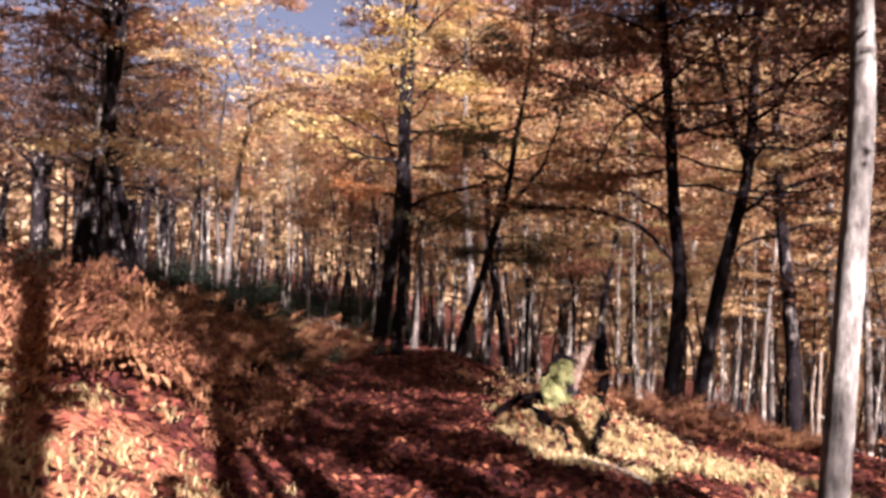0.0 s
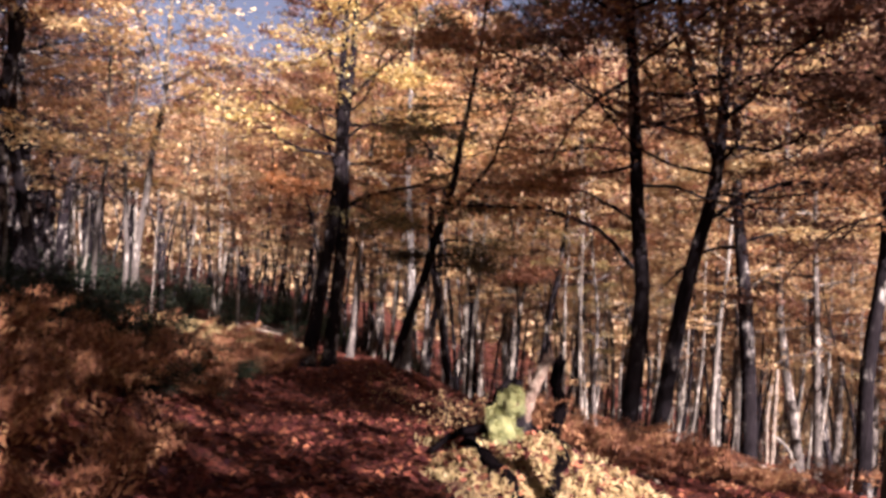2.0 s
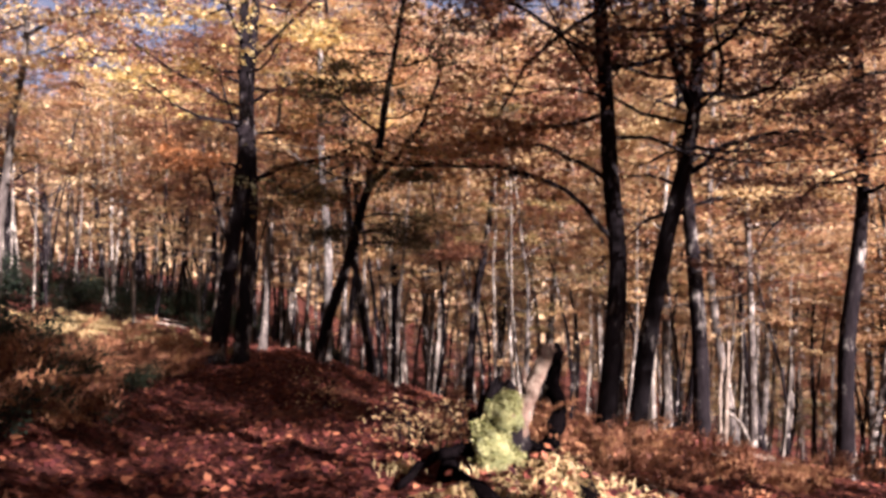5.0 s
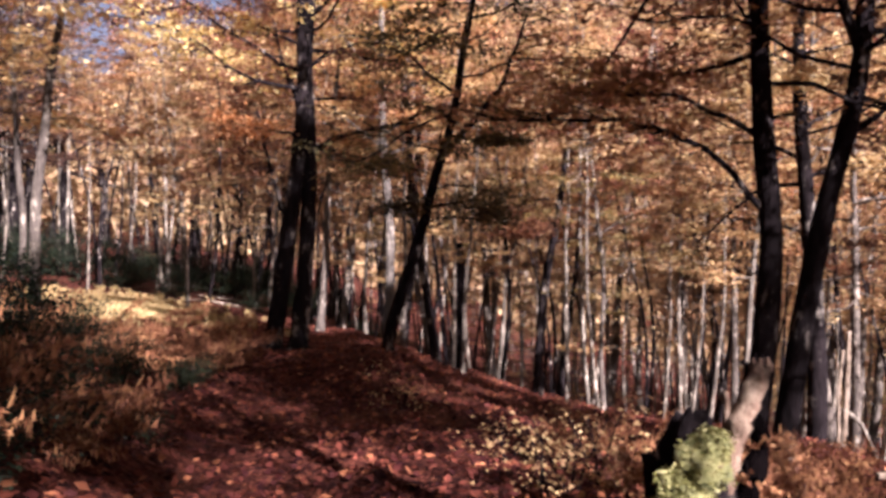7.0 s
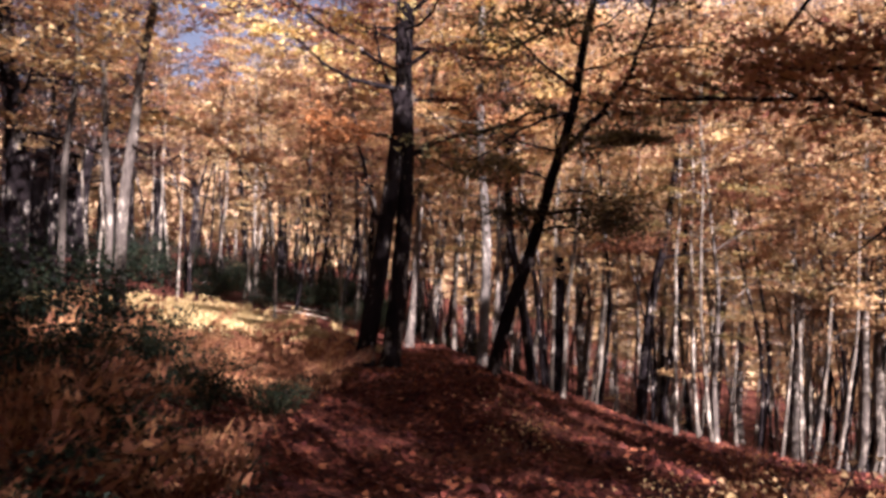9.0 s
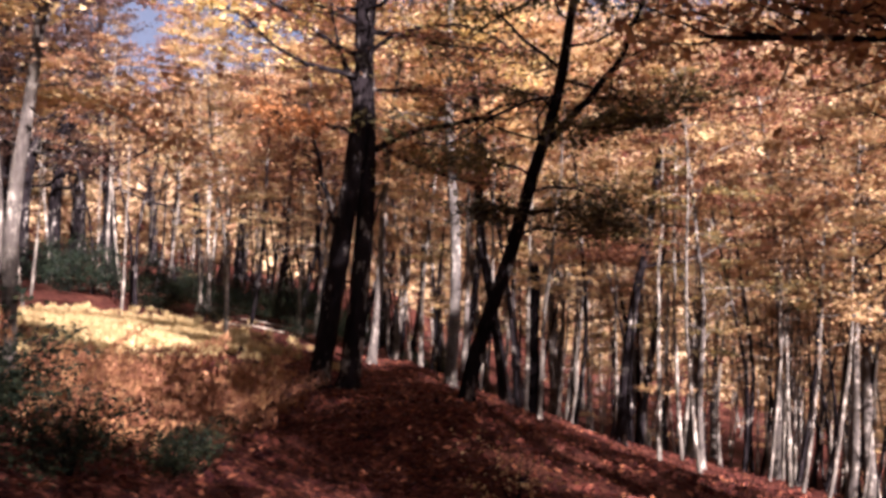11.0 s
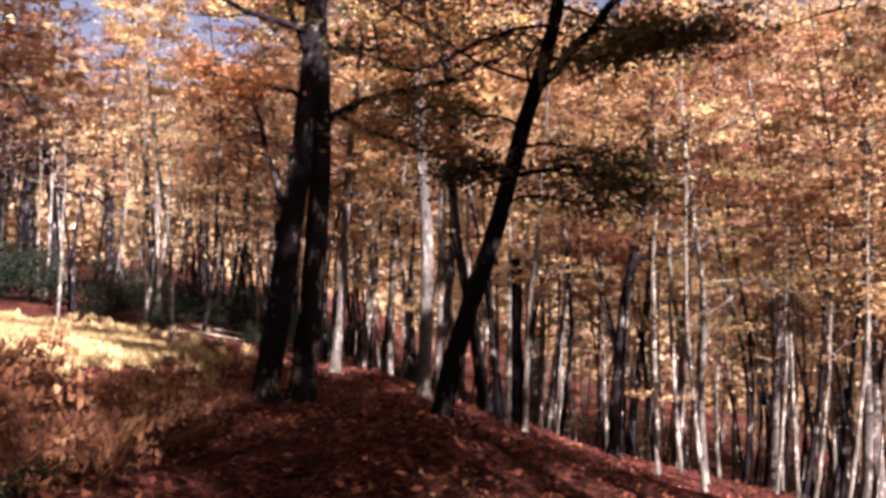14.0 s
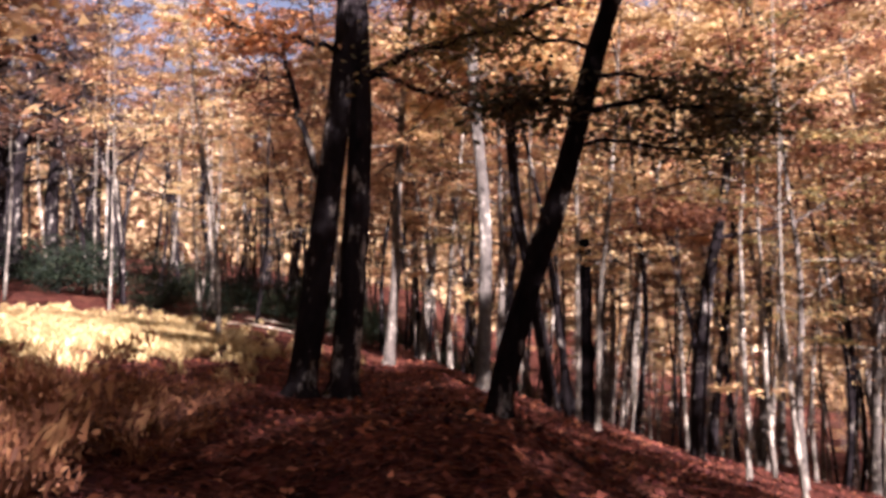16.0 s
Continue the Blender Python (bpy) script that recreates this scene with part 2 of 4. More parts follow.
# ---- mesh helpers ----
class Buf:
    """Collects tubes and quads of one mesh."""
    def __init__(self):
        self.v, self.f, self.n = [], [], 0

    def add(self, verts, faces):
        self.v.append(np.asarray(verts, float))
        self.f += [tuple(i + self.n for i in q) for q in faces]
        self.n += len(verts)

    def tie(self, onto):
        """Joins the newest tube's foot to the nearest corner of an earlier one."""
        start = self.n - len(self.v[-1])
        low = sum(len(a) for a in self.v[:onto])
        near = int(np.argmin(((self.v[onto] - self.v[-1][0]) ** 2).sum(1)))
        self.f.append((start, start + 1, low + near))

    def tube(self, pts, rad, sides=8, rough=0.0, rng=None, flare=0.0):
        pts = np.asarray(pts, float)
        k = len(pts)
        tan = np.gradient(pts, axis=0)
        tan /= np.linalg.norm(tan, axis=1)[:, None] + 1e-9
        ref = np.array((1.0, 0, 0)) if abs(tan[0][0]) < 0.8 else np.array((0, 1.0, 0))
        ang = np.arange(sides) * 2 * np.pi / sides
        rings = []
        for i in range(k):
            a = np.cross(tan[i], ref); a /= np.linalg.norm(a)
            b = np.cross(tan[i], a)
            r = rad[i] * (1 + (rng.normal(0, rough, sides) if rough else 0))
            if flare and i < 3:
                r = r * (1 + flare * (1 - i / 3) * (0.5 + 0.5 * np.cos(ang * 5 + 1)))
            rings.append(pts[i] + np.outer(np.cos(ang) * r, a) + np.outer(np.sin(ang) * r, b))
        faces = [(i * sides + j, i * sides + (j + 1) % sides, (i + 1) * sides + (j + 1) % sides, (i + 1) * sides + j) for i in range(k - 1) for j in range(sides)]
        faces.append(tuple((k - 1) * sides + j for j in range(sides)))
        self.add(np.concatenate(rings), faces)

    def mesh(self, name, material, smooth=True):
        me = bpy.data.meshes.new(name)
        me.from_pydata(np.concatenate(self.v).tolist(), [], self.f)
        me.materials.append(material)
        if smooth:
            me.polygons.foreach_set("use_smooth", [True] * len(me.polygons))
        return me


def quads_mesh(name, co, material):
    """A mesh of loose four-cornered pieces; co has the shape (pieces, 4, 3)."""
    n = len(co)
    me = bpy.data.meshes.new(name)
    me.vertices.add(n * 4); me.loops.add(n * 4); me.polygons.add(n)
    me.vertices.foreach_set("co", np.ascontiguousarray(co, np.float32).ravel())
    me.loops.foreach_set("vertex_index", np.arange(n * 4, dtype=np.int32))
    me.polygons.foreach_set("loop_start", np.arange(0, n * 4, 4, dtype=np.int32))
    me.update(calc_edges=True)
    me.materials.append(material)
    return me


def tris_mesh(name, co, material):
    """The same with three-cornered pieces, for leaves seen from afar; co has the shape (pieces, 4, 3)."""
    n = len(co)
    tri = np.stack([co[:, 0], co[:, 1] * 2 - (co[:, 0] + co[:, 2]) * 0.5, co[:, 2]], 1)
    me = bpy.data.meshes.new(name)
    me.vertices.add(n * 3); me.loops.add(n * 3); me.polygons.add(n)
    me.vertices.foreach_set("co", np.ascontiguousarray(tri, np.float32).ravel())
    me.loops.foreach_set("vertex_index", np.arange(n * 3, dtype=np.int32))
    me.polygons.foreach_set("loop_start", np.arange(0, n * 3, 3, dtype=np.int32))
    me.update(calc_edges=True)
    me.materials.append(material)
    return me


def leaf_quads(rng, pos, size, tilt=0.5, wide=0.6, up=True):
    """Lozenge leaves at pos, lying roughly level."""
    n = len(pos)
    nrm = rng.normal(0, tilt, (n, 3)); nrm[:, 2] = 1
    nrm /= np.linalg.norm(nrm, axis=1)[:, None]
    az = rng.uniform(0, 2 * np.pi, n)
    a = np.stack([np.cos(az), np.sin(az), np.zeros(n)], 1)
    a -= nrm * (a * nrm).sum(1)[:, None]
    a /= np.linalg.norm(a, axis=1)[:, None]
    b = np.cross(nrm, a)
    s = (size * rng.uniform(0.65, 1.3, n))[:, None]
    w = s * wide * 0.5
    fold = nrm * s * rng.uniform(-0.12, 0.12, n)[:, None]
    return np.stack([pos - a * s * 0.5, pos + b * w + fold, pos + a * s * 0.5, pos - b * w + fold], 1)


def part(name, me, parent, label="", kind=""):
    ob = new(name, me)
    ob.parent = parent
    return tagged(ob, label, kind=kind)


def empty(name, m):
    ob = new(name)
    ob.empty_display_size = 0.2
    ob.matrix_basis = m
    return ob


# ---- the lie of the land ----
def sstep(a, b, x):
    s = np.clip((x - a) / (b - a), 0, 1)
    return s * s * (3 - 2 * s)


def land(x, y):
    """Height of the ground: a path along a slope that rises to its left and falls to its right."""
    x, y = np.asarray(x, float), np.asarray(y, float)
    c = np.interp(y, [-40, 0, 5, 9, 12.8, 18, 24, 32, 60, 110], [1.6, 0.16, 0.02, -0.2, -0.62, -1.0, -1.42, -2.0, -2.5, -3.2])
    u = x - np.interp(y, [-5, 4, 9, 14, 25, 60], [0.3, 0.1, -0.6, -0.5, -1.0, -2.0])
    far = sstep(14, 25, y)
    right = -(0.13 + 0.22 * far) * np.clip(u - 0.8, 0, 6) - (0.29 - 0.06 * far) * np.clip(u - 6.8, 0, 45)
    left = 0.13 * np.clip(-u - 0.7, 0, 40) + 0.55 * sstep(0.5, 2.4, -u) * (1 - sstep(9, 20, y))
    knoll = 0.27 * np.exp(-((x - 1.45) / 0.85) ** 2 - ((y - 8.3) / np.where(y < 8.3, 0.75, 1.3)) ** 2)
    dell = -2.6 * sstep(29, 46, y) * sstep(-5, 3, x) * (1 - sstep(80, 120, y))
    brow = 0.44 * np.exp(-((x - 0.1) / np.where(x < 0.1, 1.9, 0.8)) ** 2 - ((y - 17.9) / 2.4) ** 2)
    hill = sstep(100, 330, np.hypot(x, y)) * (34 + 72 * sstep(-110, 30, x))
    bumps = 0.035 * np.sin(2.1 * x + 1.3 * y) + 0.03 * np.sin(3.7 * y - 1.9 * x + 1) + 0.02 * np.sin(6.1 * x + 0.7) * np.sin(5.3 * y)
    return c + right + left + knoll + dell + brow + hill + bumps


def lz(x, y):
    return float(land(x, y))


def make_ground():
    gu = np.linspace(-1, 1, 231)
    gx = np.sinh(gu * 5.6) / math.sinh(5.6) * 700
    gy = np.sinh(gu * 5.6) / math.sinh(5.6) * 700 + 8
    xx, yy = np.meshgrid(gx, gy)
    zz = land(xx, yy)
    k = len(gx)
    me = bpy.data.meshes.new("ground")
    idx = np.arange(k * k).reshape(k, k)
    f = np.stack([idx[:-1, :-1], idx[:-1, 1:], idx[1:, 1:], idx[1:, :-1]], -1).reshape(-1, 4)
    me.from_pydata(np.stack([xx, yy, zz], -1).reshape(-1, 3).tolist(), [], f.tolist())
    me.polygons.foreach_set("use_smooth", [True] * len(me.polygons))
    me.materials.append(floor_mat)
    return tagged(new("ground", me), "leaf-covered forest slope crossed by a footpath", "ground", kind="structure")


make_ground()


# ---- trees ----
def bend(rng, start, direction, length, steps, wiggle, lift):
    """A branch line: direction wanders, and rises or sinks by lift."""
    pts, d = [np.array(start, float)], np.array(direction, float)
    d /= np.linalg.norm(d)
    for _ in range(steps):
        d = d + rng.normal(0, wiggle, 3) + np.array((0, 0, lift))
        d /= np.linalg.norm(d)
        pts.append(pts[-1] + d * length / steps)
    return np.array(pts)


def along(pts, s):
    """The point at the share s of a line's steps, and its way there."""
    i = min(int(s * (len(pts) - 1)), len(pts) - 2)
    f = s * (len(pts) - 1) - i
    return pts[i] * (1 - f) + pts[i + 1] * f, pts[i + 1] - pts[i]


def sprays(rng, wood, line, r0, twigs, per, twig_tubes=True, first=0.2):
    """Twigs to both sides of a branch line, with leaf places in level sprays along them."""
    length = np.linalg.norm(np.diff(line, axis=0), axis=1).sum()
    pos = []
    stem_at = len(wood.v) - 1
    for j in range(twigs):
        s = first + (1 - first) * (j + rng.uniform(0, 0.9)) / twigs
        p, d = along(line, min(s, 0.99))
        a = math.atan2(d[1], d[0]) + (1 if j % 2 else -1) * rng.uniform(0.35, 1.15)
        tl = length * rng.uniform(0.16, 0.36) * (1.3 - 0.6 * s) + 0.25
        tw = bend(rng, p, (math.cos(a), math.sin(a), rng.uniform(-0.15, 0.28)), tl, 3, 0.14, -0.01)
        if twig_tubes:
            wood.tube(tw, np.linspace(max(0.005, r0 * 0.3), 0.003, 4), 3)
            wood.tie(stem_at)
        n = max(1, int(per * rng.choice([0.15, 0.5, 1.0, 1.6, 2.2])))
        q = rng.uniform(0.05, 1.1, n)
        base = tw[0] + np.outer(q, tw[-1] - tw[0])
        spread = 0.08 + 0.15 * tl
        pos.append(base + np.stack([rng.normal(0, spread, n), rng.normal(0, spread, n), rng.normal(0, 0.025 + 0.025 * tl, n)], 1))
    return np.concatenate(pos)


def crown_for(rng, wood, stem, radius, low, limbs, reach, leaves, size, rise=0.35, twigs=8, sides=5, steps=6, twig_tubes=True):
    """Limbs on a stem given as points, added to its wood; the leaves are returned."""
    pos = []
    per = max(1, leaves / (limbs * twigs))
    turn = rng.uniform(0, 6.28)
    for i in range(limbs):
        h = low + (1 - low) * ((i + rng.uniform(0, 0.8)) / limbs)
        start, _ = along(stem, min(h, 0.985))
        turn += 2.4 + rng.normal(0, 0.45)
        u = (h - low) / (1 - low)
        length = reach * (0.55 + 0.6 * math.sin(min(1, u + 0.25) * math.pi)) * (1.15 - 0.5 * u) * rng.uniform(0.65, 1.3)
        el = rise * rng.uniform(-0.25, 1.5) + 0.9 * max(0, u - 0.7)
        line = bend(rng, start, (math.cos(turn) * math.cos(el), math.sin(turn) * math.cos(el), math.sin(el)), length, steps, 0.2, 0.0)
        r0 = max(0.012, radius * 0.36 * (1.05 - h * 0.75) * rng.uniform(0.6, 1.2))
        wood.tube(line, np.linspace(r0, 0.006, steps + 1), sides)
        wood.tie(0)
        pos.append(sprays(rng, wood, line, r0, twigs, per * rng.choice([0.15, 0.5, 1.0, 1.5, 1.9]), twig_tubes))
    return leaf_quads(rng, np.concatenate(pos), size, 0.5)


def smooth_line(points, steps):
    """A rounded line of even steps through the given points."""
    p = np.array(points, float)
    d = np.concatenate([[0], np.cumsum(np.linalg.norm(np.diff(p, axis=0), axis=1))])
    s = np.linspace(0, d[-1], steps)
    q = np.stack([np.interp(s, d, p[:, i]) for i in range(3)], 1)
    for _ in range(2):
        q[1:-1] = 0.25 * q[:-2] + 0.5 * q[1:-1] + 0.25 * q[2:]
    return q


def stem_tube(rng, buf, line, rad, sides, flare=0.3):
    """A stem with a flared, ribbed foot in its lowest half metre."""
    d = line[1] - line[0]
    lows = [line[0] + d * f for f in (0, 0.12, 0.3, 0.55)]
    pts = np.concatenate([lows, line[1:]])
    r = np.concatenate([rad[0] * np.array((1.9, 1.42, 1.15, 1.03)), rad[1:]])
    buf.tube(pts, r, sides, 0.04, rng, flare)


def tall_tree(seed, stems, radii, top, bark, leaf, label, low=0.35, limbs=26, reach=3.0, leaves=9000, size=0.1, boughs=(), rise=0.35, twigs=8):
    """A tree with one or more stems, each given by the points it passes and carried on up to the height top.
    boughs: lines of single branches, with radius, leaf material and number of leaves."""
    rng = np.random.default_rng(seed)
    bx, by = stems[0][0][0], stems[0][0][1]
    foot = np.array((bx, by, lz(bx, by)))
    tree = tagged(empty("beech_tree", pose(*foot)), label, "tree")
    kinds_of_leaf = leaf if isinstance(leaf, list) else [leaf]
    for i, (points, r) in enumerate(zip(stems, radii)):
        pts = [np.array(q, float) - foot for q in points]
        pts[0][2] = lz(points[0][0], points[0][1]) - foot[2] - 0.1
        d = pts[-1] - pts[-2]
        d = d / np.linalg.norm(d)
        while pts[-1][2] < top:
            d = d * 0.7 + np.array((rng.normal(0, 0.09), rng.normal(0, 0.09), 0.5))
            d /= np.linalg.norm(d)
            pts.append(pts[-1] + d * 1.3)
        line = smooth_line(pts, 30)
        rad = r * (1 - 0.92 * np.linspace(0, 1, 30) ** 1.2)
        wood = Buf()
        stem_tube(rng, wood, line, rad, 14)
        co = crown_for(rng, wood, line, r, low, max(6, limbs // len(stems)), reach, int(1.75 * leaves) // len(stems), size * 1.06, rise, twigs)
        part("trunk", wood.mesh("trunk", bark), tree)
        part("crown", tris_mesh("crown", co, kinds_of_leaf[i % len(kinds_of_leaf)]), tree)
    for points, r, lm, n in boughs:
        b = Buf()
        pts = smooth_line([np.array(q, float) - foot for q in points], 11)
        pts[1:-1] += rng.normal(0, 0.02, (9, 3))
        b.tube(pts, np.linspace(r, r * 0.35, 11), 7, 0.05, rng)
        if n:
            pos = sprays(rng, b, pts, r, 14, n / 14, first=0.3)
            pos[:, 2] += rng.normal(0, 0.09, len(pos))
        bough = part("branch", b.mesh("branch", bark if n else dead_wood), tree)
        if n:
            part("foliage", quads_mesh("foliage", leaf_quads(rng, pos, size, 0.75), lm), bough)
    return tree


# Trees near the path, each by the line of its stem.
tall_tree(1, [[(-2.2, 22.5, -1.06), (-2.0, 22.5, -0.03), (-1.8, 22.5, 1.52), (-1.58, 22.5, 3.32), (-1.5, 22.5, 4.44), (-1.55, 22.5, 5.42)],
              [(-1.64, 22.7, -1.01), (-1.51, 22.75, -0.04), (-1.42, 22.8, 1.54), (-1.38, 22.8, 2.52), (-1.38, 22.75, 3.4), (-1.42, 22.65, 4.3), (-1.46, 22.6, 5.3), (-1.4, 22.7, 6.2)]],
          [0.21, 0.2], 14, bark_shaded, [leaf_yellow, leaf_rust], "old two-stemmed beech with bark darkened as shade and rusty leaves beside the path", low=0.37, limbs=46, reach=3.2, leaves=12000, size=0.1,
          boughs=[([(-1.6, 22.5, 3.45), (-1.9, 22.3, 3.5), (-2.25, 22.1, 3.62), (-2.65, 22, 3.6), (-3.05, 21.9, 3.75)], 0.045, leaf_sunlit, 1200),
                  ([(-1.3, 22.8, 3.2), (-0.9, 22.7, 3.5), (-0.2, 22.6, 3.65), (0.7, 22.4, 3.8), (1.7, 22.3, 4.3)], 0.07, leaf_rust, 1300),
                  ([(-1.3, 22.8, 3.3), (-0.8, 22.6, 3.1), (0.0, 22.3, 2.75), (0.6, 22.2, 2.6)], 0.05, leaf_rust, 700),
                  ([(-1.9, 22.5, 1.7), (-2.15, 22.4, 2.4), (-2.3, 22.4, 3.1), (-2.5, 22.3, 4.0)], 0.06, leaf_rust, 500),
                  ([(-1.55, 22.5, 4.0), (-1.75, 22.4, 4.6), (-2.0, 22.4, 5.2), (-2.15, 22.3, 6.0)], 0.06, leaf_rust, 500),
                  ([(-1.05, 22.6, 5.0), (-0.98, 22.4, 4.85), (-1.08, 22.3, 4.3)], 0.022, None, 0),
                  ([(-1.02, 22.5, 5.0), (-0.9, 22.4, 4.7), (-0.8, 22.3, 4.4)], 0.02, None, 0)])
tall_tree(2, [[(0.58, 27, -1.81), (0.65, 27, -0.57), (0.66, 27, 1.31), (0.57, 27, 2.57), (0.41, 27, 3.82), (0.38, 27, 5.73), (0.36, 27, 7.0)]],
          [0.15], 16, bark_lichen, leaf_gold, "straight grey beech with pale lichen patches on its trunk", low=0.32, limbs=36, reach=3.4, leaves=20000, size=0.1)
tall_tree(3, [[(0.18, 18.1, -0.52), (0.27, 18.1, -0.12), (0.47, 18.1, 0.5), (0.68, 18.1, 1.05), (0.86, 18.1, 1.75), (1.05, 18.1, 2.55), (1.2, 18.1, 2.95), (1.36, 18.1, 3.46), (1.4, 18.1, 4.2)]],
          [0.105], 9, bark_shaded, leaf_olive, "slender beech leaning over the slope with a forked top", low=0.33, limbs=34, reach=2.4, leaves=10500, size=0.075,
          boughs=[([(1.1, 18.1, 2.7), (1.42, 18.1, 2.98), (1.88, 18.1, 3.48), (2.2, 18.1, 4.1), (2.6, 18.2, 5.2)], 0.06, leaf_rust, 1300),
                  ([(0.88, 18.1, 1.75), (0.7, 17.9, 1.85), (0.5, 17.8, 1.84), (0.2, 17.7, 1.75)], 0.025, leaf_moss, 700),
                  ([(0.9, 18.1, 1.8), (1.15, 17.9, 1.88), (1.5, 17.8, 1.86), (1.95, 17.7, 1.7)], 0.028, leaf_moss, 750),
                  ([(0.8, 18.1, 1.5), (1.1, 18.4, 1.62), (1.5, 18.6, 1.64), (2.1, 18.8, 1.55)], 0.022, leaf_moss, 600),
                  ([(0.95, 18.1, 2.1), (1.35, 18.5, 2.25), (1.9, 18.8, 2.2), (2.6, 19.0, 2.0)], 0.022, leaf_olive, 650),
                  ([(1.0, 18.1, 2.3), (0.6, 18.4, 2.55), (0.0, 18.6, 2.6), (-0.4, 18.7, 2.5)], 0.02, leaf_olive, 800)])
tall_tree(4, [[(3.42, 12, -0.95), (3.5, 12, -0.3), (3.59, 12, 0.6), (3.65, 12, 1.4), (3.5, 12, 2.3), (3.46, 12, 3.5), (3.36, 12, 4.5), (3.31, 12, 5.3)]],
          [0.125], 11, bark_shaded, leaf_rust, "slim dark beech with a bulging fork and low branch", low=0.33, limbs=32, reach=2.8, leaves=8500, size=0.08, rise=0.25,
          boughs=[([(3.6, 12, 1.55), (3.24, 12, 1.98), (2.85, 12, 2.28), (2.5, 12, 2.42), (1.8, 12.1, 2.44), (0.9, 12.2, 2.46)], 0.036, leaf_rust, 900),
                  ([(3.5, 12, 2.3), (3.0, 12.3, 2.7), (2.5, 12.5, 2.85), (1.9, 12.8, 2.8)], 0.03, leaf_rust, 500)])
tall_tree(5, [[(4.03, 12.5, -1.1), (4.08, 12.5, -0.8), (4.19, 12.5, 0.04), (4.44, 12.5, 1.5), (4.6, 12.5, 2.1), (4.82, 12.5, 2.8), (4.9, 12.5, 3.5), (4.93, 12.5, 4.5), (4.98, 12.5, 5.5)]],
          [0.125], 11, bark_shaded, leaf_half_shaded, "crooked slim beech leaning away from the path", low=0.34, limbs=38, reach=3.2, leaves=26000, size=0.09, rise=0.25,
          boughs=[([(4.75, 12.5, 2.45), (5.1, 12.4, 2.75), (5.7, 12.3, 3.0), (6.4, 12.2, 3.05), (6.9, 12.1, 2.75)], 0.04, leaf_rust, 500),
                  ([(4.9, 12.5, 3.3), (5.15, 12.5, 3.42), (5.5, 12.5, 3.5), (5.9, 12.5, 3.5)], 0.03, None, 0),
                  ([(4.84, 12.5, 3.3), (4.6, 12.5, 4.05), (4.3, 12.5, 5.1), (4.2, 12.5, 5.8), (4.1, 12.4, 6.6)], 0.06, leaf_rust, 900)])
tall_tree(6, [[(8.3, 18.5, -2.7), (8.3, 18.5, -1.5), (8.25, 18.5, -0.3), (8.05, 18.5, 1.85), (7.88, 18.5, 3.15), (7.78, 18.5, 4.8), (7.8, 18.5, 6.2), (7.85, 18.5, 7.4)]],
          [0.19], 14, bark_shaded, leaf_pale, "dark straight beech at the edge of the drop", low=0.36, limbs=34, reach=2.5, leaves=10000, size=0.1, rise=0.25,
          boughs=[([(7.9, 18.5, 3.3), (8.7, 18.8, 3.8), (9.8, 19, 4.0), (10.6, 19, 4.1), (11.3, 19, 3.7)], 0.05, leaf_rust, 900)])
tall_tree(7, [[(2.45, 4.75, -0.2), (2.46, 4.75, 0.15), (2.51, 4.75, 0.74), (2.56, 4.75, 1.16), (2.54, 4.75, 1.44), (2.59, 4.75, 1.86), (2.64, 4.75, 2.43), (2.66, 4.8, 3.1), (2.62, 4.8, 3.9)]],
          [0.095], 11.5, bark_birch, leaf_shaded, "young birch with white flaking bark beside the path", low=0.31, limbs=40, reach=2.6, leaves=27000, size=0.075)
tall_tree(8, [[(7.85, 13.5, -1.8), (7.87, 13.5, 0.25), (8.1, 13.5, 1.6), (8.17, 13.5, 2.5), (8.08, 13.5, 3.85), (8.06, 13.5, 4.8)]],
          [0.135], 9.5, bark_shaded, leaf_half_shaded, "dark beech on the falling slope", low=0.4, limbs=30, reach=2.3, leaves=14500, size=0.09,
          boughs=[([(8.1, 13.5, 4.2), (7.7, 13.4, 4.55), (7.2, 13.3, 4.6), (6.7, 13.2, 4.45)], 0.05, None, 0)])
tall_tree(9, [[(5.44, 28.9, -3.7), (5.5, 28.9, -2.6), (5.54, 28.9, -1.6), (5.74, 28.9, 0.33), (6.05, 28.9, 1.6), (6.23, 28.9, 3.38), (6.65, 28.9, 5.9)]],
          [0.16], 13, bark_shaded, leaf_rust, "slim dark beech leaning on the slope below the path", low=0.36, limbs=26, reach=3.0, leaves=7000, size=0.12)
tall_tree(10, [[(-4.95, 16.7, 0.9), (-4.95, 16.7, 1.8), (-4.78, 16.7, 2.8), (-4.74, 16.7, 3.7), (-4.5, 16.7, 4.6), (-4.55, 16.7, 5.7), (-4.46, 16.7, 7.0)],
               [(-5.3, 16.9, 0.9), (-5.15, 16.9, 1.7), (-5.32, 16.9, 2.4), (-5.22, 16.9, 3.1), (-5.4, 16.9, 3.6), (-5.2, 16.9, 4.4)],
               [(-5.7, 16.6, 0.9), (-5.68, 16.6, 2.5), (-5.5, 16.6, 3.4), (-5.6, 16.6, 4.8)]],
          [0.085, 0.055, 0.05], 9, bark_grey, leaf_gold, "cluster of pale grey stems with bare bright branches", low=0.3, limbs=39, reach=2.4, leaves=6500, size=0.09,
          boughs=[([(-4.6, 16.7, 4.9), (-4.0, 16.4, 5.2), (-3.3, 16.2, 5.25), (-2.6, 16.0, 5.2)], 0.035, leaf_gold, 120),
                  ([(-4.55, 16.7, 5.2), (-4.9, 16.5, 6.0), (-5.3, 16.4, 6.8)], 0.045, leaf_gold, 150)])


